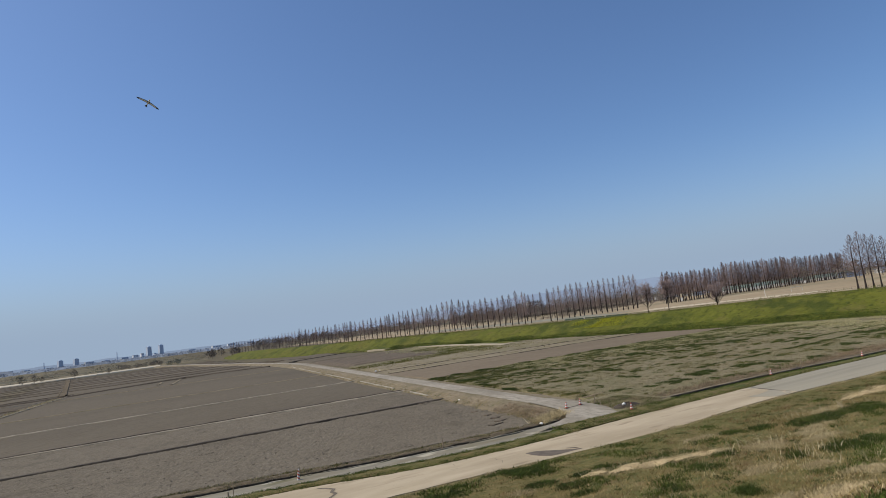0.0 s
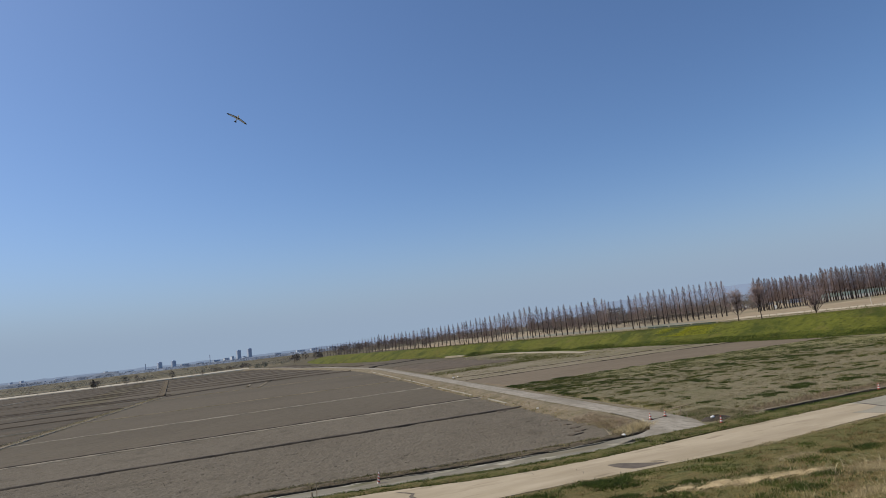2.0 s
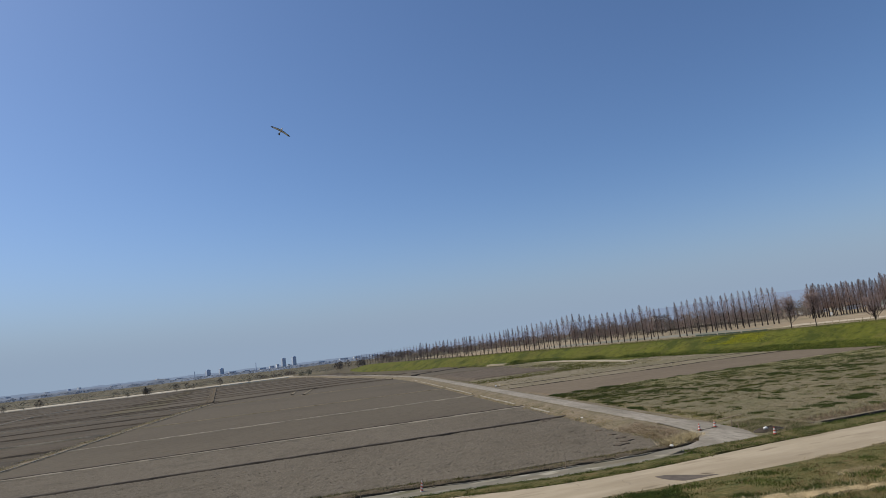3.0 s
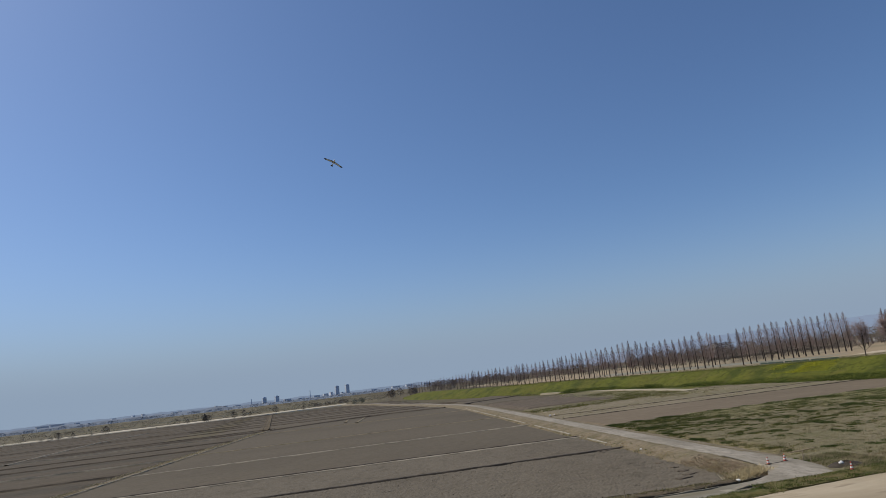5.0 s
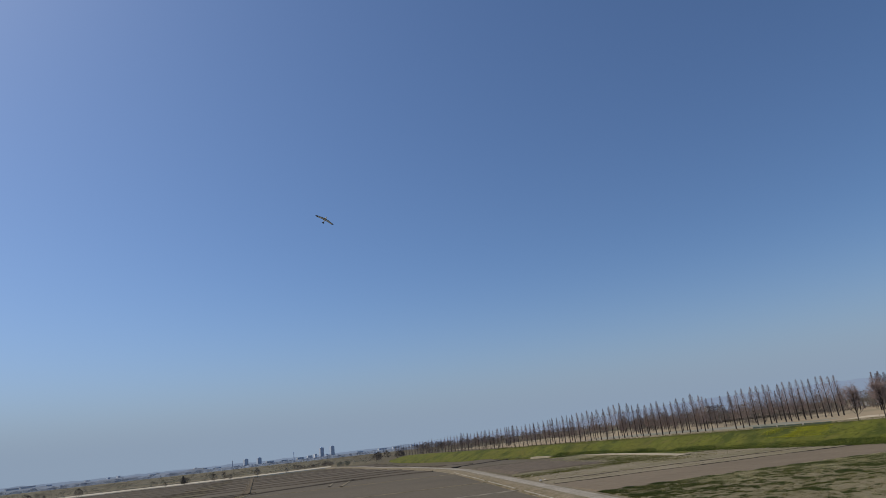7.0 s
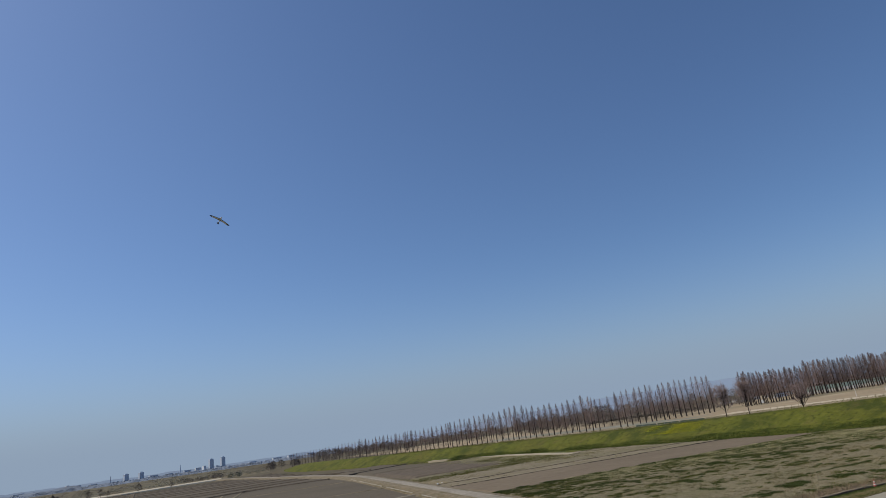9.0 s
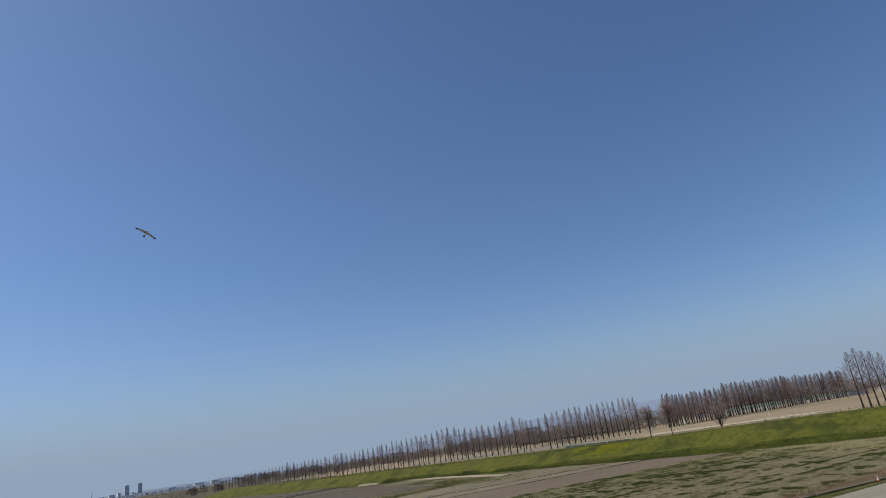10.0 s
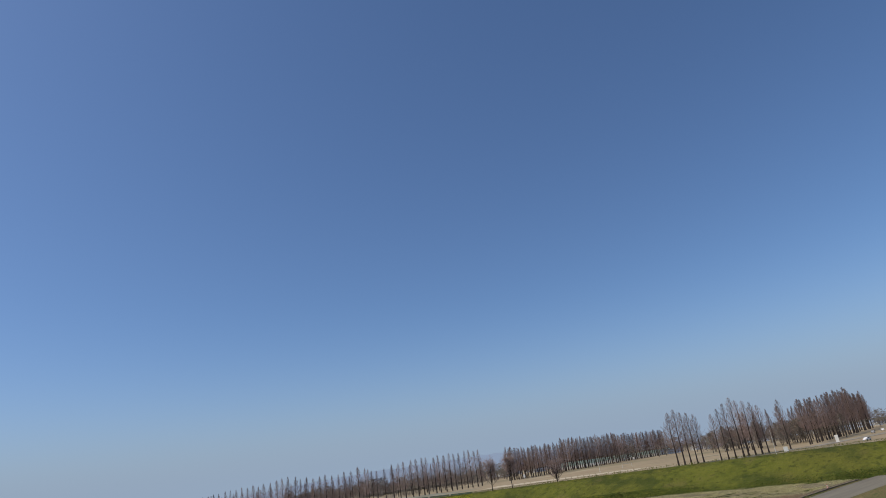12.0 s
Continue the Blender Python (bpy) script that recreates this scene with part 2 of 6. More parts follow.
M_STRAWMAT = material("matted_straw", (0.56, 0.435, 0.25), (0.44, 0.34, 0.19), 7.0, 0.95, bump=0.04, bump_scale=12, c3=(0.21, 0.165, 0.085), scale3=0.8, amount3=0.7,
                      layers=(((0.16, 0.125, 0.06), 6.0, 0.60, 0.72, 0.6), ((0.48, 0.40, 0.25), 4.0, 0.6, 0.7, 0.5)))
M_CLOD = plant("soil_clods", (0.185, 0.158, 0.120), (0.135, 0.113, 0.085), 1.0)
M_PINKDRY = plant("pinkish_dead_weeds", (0.33, 0.245, 0.160), (0.23, 0.172, 0.110), 1.0)
M_OLIVE = plant("olive_turf_blades", (0.128, 0.112, 0.034), (0.086, 0.086, 0.020), 1.0)
M_PALEGRASS = plant("pale_green_straw", (0.50, 0.45, 0.25), (0.38, 0.35, 0.17), 1.0)
M_RUSSET = plant("russet_blades", (0.19, 0.115, 0.052), (0.13, 0.082, 0.038), 1.0)
M_WEEDGREEN = plant("thin_green_weeds", (0.095, 0.110, 0.022), (0.150, 0.145, 0.045), 1.0)
M_TUSSOCK = plant("dark_tussock", (0.040, 0.062, 0.011), (0.064, 0.090, 0.015), 1.0)
M_DRYBLADE = plant("dry_blades", (0.330, 0.250, 0.104), (0.235, 0.172, 0.068), 1.0)
M_BLEACH = plant("bleached_stalks", (0.64, 0.55, 0.37), (0.54, 0.46, 0.29), 1.0)
M_STRAW = plant("straw_stems", (0.506, 0.423, 0.250), (0.423, 0.342, 0.187), 1.0)
M_GREENBLADE = plant("green_blades", (0.051, 0.079, 0.012), (0.088, 0.117, 0.018), 1.0)
M_LEVBLADE = plant("levee_blades", (0.092, 0.102, 0.014), (0.134, 0.137, 0.022), 0.6, c3=(0.156, 0.134, 0.041), scale3=0.08)
M_STUBBLE = plant("stubble", (0.315, 0.272, 0.148), (0.226, 0.191, 0.101), 0.8)
M_FLOWER = plant("yellow_blossom", (0.48, 0.45, 0.03), (0.34, 0.35, 0.03), 2.0)
M_FARLEAF = plant("evergreen_leaves", (0.065, 0.075, 0.055), (0.095, 0.105, 0.08), 0.3)
# grey-blue veil of far air, put into the colour of these woods
M_HAZYWOOD = plant("hazed_far_woods", (0.27, 0.305, 0.36), (0.33, 0.36, 0.41), 0.2)
M_FARTWIG = plant("distant_twigs", (0.105, 0.085, 0.068), (0.15, 0.125, 0.10), 0.2)
M_ORANGE = material("cone_red", (0.46, 0.085, 0.055), (0.54, 0.12, 0.075), 6, 0.5, local=True)
M_WHITE = material("white_paint", (0.72, 0.71, 0.68), (0.80, 0.79, 0.76), 5, 0.5, local=True, c3=(0.6, 0.57, 0.5), scale3=2)
M_BLACK = material("black_rubber", (0.02, 0.02, 0.02), (0.035, 0.035, 0.033), 6, 0.7, local=True)
M_BAMBOO = material("weathered_wood", (0.28, 0.22, 0.14), (0.36, 0.29, 0.2), 8, 0.8, local=True)
M_STEEL = material("grey_steel", (0.35, 0.36, 0.36), (0.42, 0.43, 0.43), 4, 0.5, metallic=0.6, local=True)
M_COURT = material("court_net", (0.34, 0.45, 0.40), (0.40, 0.50, 0.45), 0.3, 0.8, local=True)
M_NET = material("green_net", (0.063, 0.097, 0.088), (0.078, 0.112, 0.100), 0.3, 0.8, local=True)
# wall and window colours paled towards blue to stand for haze
M_TOWER = material("hazed_concrete", (0.52, 0.59, 0.70), (0.58, 0.65, 0.75), 0.02, 0.8, local=True, vary=0.12)
M_TOWERWIN = material("hazed_glass", (0.44, 0.51, 0.62), (0.48, 0.55, 0.66), 0.05, 0.3, local=True)
# town walls, lightened in colour for the haze over them
M_HOUSE = material("hazed_plaster", (0.68, 0.71, 0.76), (0.76, 0.78, 0.82), 0.05, 0.85, local=True, vary=0.2)
M_PLASTER = material("weathered_plaster", (0.42, 0.42, 0.41), (0.50, 0.50, 0.49), 0.05, 0.85, local=True, vary=0.25)
M_ROOF = material("house_roof", (0.16, 0.17, 0.19), (0.22, 0.23, 0.25), 0.1, 0.8, local=True, vary=0.3)
# roof colour with the far haze already blended in
M_HAZEROOF = material("hazy_roof", (0.34, 0.385, 0.45), (0.40, 0.445, 0.51), 0.1, 0.8, local=True, vary=0.15)
M_CARWHITE = material("car_white", (0.70, 0.71, 0.72), (0.76, 0.77, 0.78), 2, 0.25, local=True)
M_CARDARK = material("car_glass", (0.02, 0.025, 0.03), (0.03, 0.035, 0.04), 2, 0.1, local=True)
# both hill colours have the blue haze of the distance mixed in
M_FARHILL = material("hazed_hill", (0.268, 0.340, 0.450), (0.276, 0.348, 0.458), 0.002, 1.0)
M_HILL = material("hazed_ridge", (0.196, 0.253, 0.339), (0.207, 0.265, 0.351), 0.002, 1.0)


# ---- mesh helpers ----
def mesh_of(name, verts, faces, mat, smooth=False):
    me = bpy.data.meshes.new(name)
    me.from_pydata([tuple(map(float, v)) for v in verts], [], [tuple(map(int, f)) for f in faces])
    me.materials.append(mat)
    if smooth:
        me.polygons.foreach_set("use_smooth", [True] * len(me.polygons))
    me.update()
    return me


def thing(name, verts, faces, mat, label="", category="", group="", kind="", smooth=False):
    return tagged(new(name, mesh_of(name, verts, faces, mat, smooth)), label, category, group, kind)


def part(name, bm, mat, parent, label=""):
    """Links a bmesh, or a (verts, faces) pair, as one mesh object under a thing or a part."""
    if isinstance(bm, tuple):
        me = mesh_of(name, bm[0], bm[1], mat)
    else:
        me = bpy.data.meshes.new(name)
        bm.to_mesh(me)
        bm.free()
        me.materials.append(mat)
    ob = new(name, me)
    ob.parent = parent
    return tagged(ob, label)


def box_bm(x0, y0, z0, x1, y1, z1, bevel=0.0):
    bm = bmesh.new()
    bmesh.ops.create_cube(bm, size=1)
    bmesh.ops.scale(bm, vec=(x1 - x0, y1 - y0, z1 - z0), verts=bm.verts)
    bmesh.ops.translate(bm, vec=((x0 + x1) / 2, (y0 + y1) / 2, (z0 + z1) / 2), verts=bm.verts)
    if bevel:
        bmesh.ops.bevel(bm, geom=bm.edges[:], offset=bevel, segments=2, affect="EDGES")
    return bm


def ring_tube(profile, n=12, at=(0, 0, 0)):
    """A turned solid from (radius, height) pairs."""
    v, f = [], []
    for r, z in profile:
        for i in range(n):
            a = 2 * math.pi * i / n
            v.append((at[0] + r * math.cos(a), at[1] + r * math.sin(a), at[2] + z))
    for k in range(len(profile) - 1):
        for i in range(n):
            j = (i + 1) % n
            f.append((k * n + i, k * n + j, (k + 1) * n + j, (k + 1) * n + i))
    f.append(tuple(range(n - 1, -1, -1)))
    f.append(tuple((len(profile) - 1) * n + i for i in range(n)))
    return v, f


def nz(x, y, s, seed=0.0):
    return noise.noise(Vector((x * s, y * s, seed)))


def smooth_line(pts, xs):
    """The values of a control line (key, value...) at keys xs, joined smoothly."""
    pts = np.array(pts, float)
    out = []
    for x in xs:
        i = int(np.clip(np.searchsorted(pts[:, 0], x) - 1, 0, len(pts) - 2))
        a, b = pts[i], pts[i + 1]
        t = np.clip((x - a[0]) / (b[0] - a[0]), 0, 1)
        p, q = pts[max(i - 1, 0)], pts[min(i + 2, len(pts) - 1)]
        h = b[0] - a[0]
        ma = (b[1:] - p[1:]) / max(b[0] - p[0], 1e-6) * h
        mb = (q[1:] - a[1:]) / max(q[0] - a[0], 1e-6) * h
        t2, t3 = t * t, t * t * t
        out.append((2 * t3 - 3 * t2 + 1) * a[1:] + (t3 - 2 * t2 + t) * ma + (3 * t2 - 2 * t3) * b[1:] + (t3 - t2) * mb)
    return np.array(out)


def sweep(sections):
    """A sheet through rows of points, all of one length."""
    m = len(sections[0])
    v = [p for s in sections for p in s]
    f = [(i * m + j, (i + 1) * m + j, (i + 1) * m + j + 1, i * m + j + 1) for i in range(len(sections) - 1) for j in range(m - 1)]
    return v, f


def strip(name, line, profile, mat, step=2.0, rough=0.0, **tags):
    """A bank, road or channel: a profile of (offset, height), swept along a line of two or more (x, y) points."""
    pts = [Vector(p) for p in line]
    secs, run, seed = [], 0.0, random.random() * 50
    for a, b in zip(pts, pts[1:]):
        d = b - a
        n = max(1, int(d.length / step))
        side = Vector((d.y, -d.x)).normalized()
        for i in range(n + (b is pts[-1])):
            p = a + d * (i / n)
            w = 1 + rough * nz(p.x + p.y, seed, 0.35, seed)
            jit = rough * 0.5 * nz(p.x + p.y, seed, 0.6, seed + 9)
            secs.append([(p.x + side.x * (o * w + jit), p.y + side.y * (o * w + jit),
                          z + (rough * 0.25 * nz(p.x + p.y, o, 0.8, seed + 5) if z > profile[0][1] + 0.02 else 0)) for o, z in profile])
    v, f = sweep(secs)
    tags.setdefault("kind", "structure")
    return thing(name, v, f, mat, **tags)


def patch(name, x0, x1, y0, y1, z, mat, cell=1.0, amp=0.02, scale=1.0, slant=0.0, depth=0.3, rows=0.0, tilt=(0.0, 0.0), **tags):
    """A field: an uneven sheet with skirts, slanted along y; rows: the height of the tiller's ridges along x; tilt: how far the near and far edges run out in y from x0 to x1."""
    nx, ny = max(2, int((x1 - x0) / cell)), max(2, int((y1 - y0) / cell))
    X, Y = np.meshgrid(np.linspace(x0, x1, nx + 1), np.linspace(y0, y1, ny + 1))
    Xs = X + slant * (Y - 50)
    rng = np.random.default_rng(int(abs(x0 * 7 + y0 * 13)) + 1)
    Z = np.full(X.shape, float(z)) + amp * rng.standard_normal(X.shape)
    coarse = rng.standard_normal((ny // 6 + 3, nx // 6 + 3))
    iy, ix = np.linspace(0, ny // 6 + 1.99, ny + 1), np.linspace(0, nx // 6 + 1.99, nx + 1)
    fy, fx = iy.astype(int), ix.astype(int)
    ty, tx = (iy - fy)[:, None], (ix - fx)[None]
    Z += amp * 1.2 * ((coarse[fy][:, fx] * (1 - tx) + coarse[fy][:, fx + 1] * tx) * (1 - ty) + (coarse[fy + 1][:, fx] * (1 - tx) + coarse[fy + 1][:, fx + 1] * tx) * ty)
    if rows:
        Z += rows * np.sin(Y * 2 * np.pi / max(1.6, 3 * cell))
    Z[0, :] = Z[-1, :] = z - depth
    Z[:, 0] = Z[:, -1] = z - depth
    Y = Y + (X - x0) / (x1 - x0) * (tilt[0] + (tilt[1] - tilt[0]) * (Y - y0) / (y1 - y0))
    v = np.stack([Xs.ravel(), Y.ravel(), Z.ravel()], 1)
    i = np.arange(ny)[:, None] * (nx + 1) + np.arange(nx)[None]
    f = np.stack([i, i + 1, i + nx + 2, i + nx + 1], -1).reshape(-1, 4)
    tags.setdefault("kind", "structure")
    return thing(name, v, f, mat, **tags)


# ---- ground ----
R_FAR = 4850.0
rings = [0, 60, 120, 250, 500, 900, 1500, 2400, 3500, R_FAR]
gv, gf = [(0, 0, -0.9)], []
SEG = 72
for r in rings[1:]:
    gv += [(r * math.cos(2 * math.pi * i / SEG), r * math.sin(2 * math.pi * i / SEG), -0.9) for i in range(SEG)]
gf += [(0, 1 + i, 1 + (i + 1) % SEG) for i in range(SEG)]
for k in range(len(rings) - 2):
    for i in range(SEG):
        j = (i + 1) % SEG
        gf.append((1 + k * SEG + i, 1 + (k + 1) * SEG + i, 1 + (k + 1) * SEG + j, 1 + k * SEG + j))
thing("ground", gv, gf, M_GROUND, "flat dry river plain reaching to the horizon", "ground", kind="structure")

# near levee, on which the camera stands
LEVEE = [(-40, -0.9), (-34, 0.0), (-16, 8.3), (-14, 8.4), (0.6, 8.4), (1.6, 8.1), (17.0, 0.75), (19.5, 0.45), (28, 0.22), (35.0, 0.0), (36.35, -0.05), (36.9, -0.9)]


def levee_z(y):
    return float(np.interp(y, [p[0] for p in LEVEE], [p[1] for p in LEVEE]))


ys = [-40, -34, -25, -16, -14, -6, 0.6, 1.6] + [1.6 + 0.8 * i for i in range(1, 43)] + [35.6, 36.35, 36.9]
xs = [-300, -200, -120, -80] + list(np.arange(-60, 130, 1.0)) + [135, 150, 180, 220, 260, 300, 400, 500]
secs = []
for x in xs:
    secs.append([(x, y, levee_z(y) + (0.10 * nz(x, y, 0.5) + 0.05 * nz(x, y, 1.7, 4) if 0.6 < y < 35 else 0)) for y in ys])
lv, lf = sweep(secs)
thing("levee_near", lv, lf, M_TURF, "high river levee with rough winter-dry grass slope", "levee", kind="structure", smooth=True)

# the bands along the levee's foot, keyed by x: y of the road's two edges, then the far rims of verge, apron and bank
BANDS = [(-120, 36.3, 47.5, 50.5, 54.0, 60), (-40, 36.3, 45.5, 48.0, 51.0, 56.5), (0, 36.2, 43.9, 45.7, 48.2, 53.3), (5, 36.15, 43.4, 45.0, 47.8, 52.6), (9, 36.1, 42.8, 44.3, 47.3, 51.8), (13, 35.95, 41.6, 43.8, 46.5, 50.5),
         (17, 35.8, 40.75, 42.95, 45.85, 50.0), (22, 35.5, 40.35, 42.5, 45.5, 49.8), (26, 35.3, 40.4, 42.6, 45.4, 49.6), (30, 35.2, 40.7, 42.75, 45.75, 49.5), (36, 35.3, 41.15, 43.4, 46.2, 49.4), (42, 36.0, 41.35, 44.2, 46, 50), (49, 36.3, 41.6, 44.2, 46, 50),
         (57, 36.0, 42.1, 44.3, 46, 50), (62, 35.9, 42.15, 43.8, 46, 50), (70, 35.8, 42.05, 43.2, 46, 50), (80, 35.75, 42.0, 42.8, 46, 50), (90, 35.4, 42.05, 42.6, 46, 50), (100, 35.2, 41.85, 42.4, 46, 50), (116, 35.0, 41.9, 42.5, 46, 50), (130, 34.8, 41.6, 42.3, 46, 50), (180, 33.5, 40.0, 41.0, 45, 49), (260, 31.0, 37.5, 38.5, 42, 46)]


def band_y(x):
    return smooth_line(BANDS, [x])[0]


def ribbon(name, x0, x1, rim, profile, mat, step=0.5, rough=0.1, **tags):
    """A band between two rims of BANDS; profile: (share of the width, offset, z) across it."""
    secs = []
    for x in np.arange(x0, x1 + step * 0.5, step):
        b = band_y(x)
        a, c = b[rim], b[rim + 1]
        secs.append([(x, a + (c - a) * t + o + rough * (0.7 * nz(x, t * 9, 0.45, rim) + 0.5 * nz(x, t * 9, 1.6, rim + 20)), z + 0.25 * rough * nz(x, t * 9, 0.9, rim + 40)) for t, o, z in profile])
    thing(name, *sweep(secs), mat, kind="structure", **tags)


def road_z(x, y):
    n, f = band_y(x)[:2]
    return 0.04 * math.sin(math.pi * min(1, max(0, (y - n) / (f - n)))) ** 0.7


# farm road along the levee's foot
CROWN = [(0, -0.04, -0.9)] + [(t, 0, 0.04 * math.sin(math.pi * t) ** 0.7) for t in (0, 0.08, 0.2, 0.35, 0.5, 0.65, 0.8, 0.92, 1)] + [(1, 0.04, -0.9)]
ribbon("road", -120, 50.0, 0, CROWN, M_CONC, rough=0.10, label="old pale concrete farm road along the levee foot", category="road")
ribbon("road_asphalt", 50.0, 76.0, 0, [(t, o, z - 0.004) for t, o, z in CROWN], M_ASPH, rough=0.08, label="worn grey asphalt farm road along the levee foot", category="road")

ribbon("road_asphalt", 76.0, 260, 0, [(t, o, z + 0.002) for t, o, z in CROWN], M_ASPHDARK, rough=0.08, label="newer dark grey asphalt on the farm road", category="road")

# gravel side road, raised above the fields
SL = 0.072


def side_x(y):
    return 36.7 + SL * (y - 50)


strip("road_shoulder", [(side_x(47.0) + 0.1, 47.0), (side_x(225), 225), (49.0, 255), (43.0, 331), (33.5, 390), (26.5, 469), (6, 588)], [(-5.4, -0.9), (-4.5, -0.60), (-2.6, -0.10), (-1.7, -0.02), (1.8, -0.02), (2.6, -0.12), (4.0, -0.9)],
      M_EARTH, step=1.5, rough=0.10, label="earth shoulders and bank of the raised track", category="bank")
strip("road_gravel", [(side_x(50.0), 50.0), (side_x(225), 225), (49.0, 255), (43.0, 331), (33.5, 390), (26.5, 469), (6, 588)], [(-1.6, -0.2), (-1.35, 0.0), (0, 0.06), (1.35, 0.0), (1.6, -0.2)],
      M_GRAVEL, step=1.0, rough=0.12, label="raised pale gravel farm track between fields", category="road")
jl = [(43.6, 27.6, 36.3), (44.3, 29.0, 36.7), (45.2, 31.0, 37.0), (46.0, 32.4, 37.4), (47.0, 33.2, 37.8), (49.0, 34.3, 38.2), (51.0, 34.9, 38.4), (54.0, 35.4, 38.6), (57.5, 35.9, 38.6)]
thing("junction", *sweep([[(a + (b - a) * i / 19 + 0.12 * nz(y, i // 10, 0.8, 6), y, min(0.07, 0.012 + 0.02 * (y - 42.0)) + 0.02 * math.sin(math.pi * i / 19) + 0.008 * nz(i, y, 0.9)) for i in range(20)] for y, a, b in jl]),
      M_GRAVEL, "gravel junction apron beside the concrete road", "road", kind="structure")
patch("corner_ground", 34.5, 44.5, 43.0, 53.0, -0.015, M_WEEDY, 0.4, 0.012, depth=0.8, label="weedy bare ground at the field corner", category="ground")
# paddies west of the track: (near y, far y, material, cell)


def dike_x(y):
    return -44.3 + 0.105 * (y - 80)


FZ = -0.6
# each bund runs from the dike (first y) to the track's bank (second y): half width, height
BUNDS = [(78.6, 76.2, 0.24, 0.14, M_DARKEARTH), (97.0, 93.4, 0.48, 0.11, M_PALE), (129.0, 127.0, 0.45, 0.08, M_PALE), (165.6, 161.4, 0.45, 0.06, M_EARTH), (230.0, 220.0, 0.40, 0.05, M_EARTH)]
edges = [(56.0, 48.9)] + [(a, b) for a, b, *_ in BUNDS] + [(252.0, 281.0)]
for (a0, b0), (a1, b1), m, c, a in zip(edges, edges[1:], (M_PADDY, M_PADDY, M_SMOOTH, M_SMOOTH, M_SMOOTH, M_SMOOTH), (0.22, 0.35, 1.0, 1.2, 1.8, 2.2), (0.017, 0.016, 0.02, 0.02, 0.02, 0.02)):
    patch("paddy_field", dike_x(50) + 1.3, side_x(50) - 4.3, a0, a1, FZ, m, c, a, slant=SL * 0.98, rows=0.02 if c < 0.6 else 0.0, tilt=(b0 - a0, b1 - a1),
          label="bare tilled grey-brown paddy field", category="field", group="paddy fields")
for a, b, w, h, m in BUNDS:
    strip("field_bund", [(dike_x(a), a), (side_x(b) - 3.9, b)], [(-w - 0.14, FZ - 0.05), (-w, FZ + h), (w, FZ + h), (w + 0.14, FZ - 0.05)], m, step=0.8, rough=0.2,
          label="low earth bund between paddies", category="bund", group="field bunds")
strip("field_bund", [(dike_x(97), 98.1), (side_x(94) - 4.0, 94.4)], [(-0.6, FZ - 0.05), (-0.3, FZ + 0.16), (0.1, FZ + 0.16), (0.3, FZ - 0.05)], M_DARKEARTH, step=0.6, rough=0.25,
      label="dark bund behind the pale one", category="bund", group="field bunds")
strip("field_dike", [(dike_x(30), 30), (dike_x(256), 256)], [(-2.6, FZ - 0.1), (-2.2, FZ + 0.08), (-0.6, FZ + 0.06), (-0.3, FZ + 0.2), (0.2, FZ + 0.2), (0.6, FZ - 0.1)], M_EARTH, step=1.5, rough=0.3,
      label="earth dike with dry weeds along paddies", category="dike")
strip("dike_kerb", [(dike_x(42), 42), (dike_x(256), 256)], [(0.05, FZ), (0.07, FZ + 0.23), (0.18, FZ + 0.23), (0.21, FZ - 0.1)], M_WHITECON, step=2.0, rough=0.12,
      label="narrow pale concrete edge along the dike", category="kerb")
strip("field_dike", [(-330, 262), (dike_x(250), 249), (-6, 262), (12, 271), (27, 268), (43, 261)], [(-1.5, FZ - 0.1), (-0.6, FZ + 0.35), (0.6, FZ + 0.35), (1.5, FZ - 0.1)], M_DARKEARTH, step=2, rough=0.25,
      label="dark earth dike across the plain", category="dike")

# verge, concrete apron, ditch and bank between the road and the near paddy
ribbon("verge", -120, 30.0, 1, [(0, 0.0, -0.5), (0, 0.03, 0.03), (0.5, 0, 0.09), (1, -0.06, 0.02), (1, 0, -0.5)], M_TURF, rough=0.22, label="narrow dark green grass verge between road and canal", category="verge")
ribbon("canal", -120, 31.0, 2, [(0, 0, -0.5), (0, 0.02, -0.03), (0.3, 0, -0.09), (0.6, 0, -0.12), (0.9, 0, -0.13), (1, 0, -0.13), (1, 0.03, -0.9)], M_CANAL, rough=0.12, label="silted shallow concrete apron of the canal", category="canal")
# the bank's shaded drop, its shade put into a darker soil colour
ribbon("ditch_face", -120, 31.6, 3, [(0, 0.04, -0.9), (0, 0.05, -0.40), (0, 0.30, -0.38), (0, 0.36, -0.06), (0, 0.55, -0.02), (0, 0.7, -0.3)], M_DITCH, step=0.4, rough=0.30, label="face of the narrow ditch, shade-dark in colour", category="ditch")
ribbon("field_edge", -120, 33.0, 3, [(0, 0.42, -0.9), (0, 0.46, -0.10), (0.2, 0, 0.0), (0.35, 0, -0.06), (0.6, 0, -0.30), (0.85, 0, -0.52), (1, 0, -0.60), (1, 0.3, -0.9)], M_BANK, step=0.4, rough=0.34,
       label="crumbling brown earth edge of the paddy with dry weeds", category="bank")
rk = random.Random(3)
x = -60.0
while x < 28:
    n = rk.uniform(1.5, 6)
    e = min(x + n, 30.6)
    strip("canal_kerb", [(q, band_y(q)[3] - 0.10) for q in (x, (x + e) / 2, e)], [(0.09, -0.3), (0.07, -0.09), (-0.05, -0.08), (-0.08, -0.3)], M_CANAL, step=0.5, rough=0.5,
          label="broken pale concrete edge of the canal", category="kerb", group="canal kerbs")
    x += n + rk.uniform(0.5, 5)

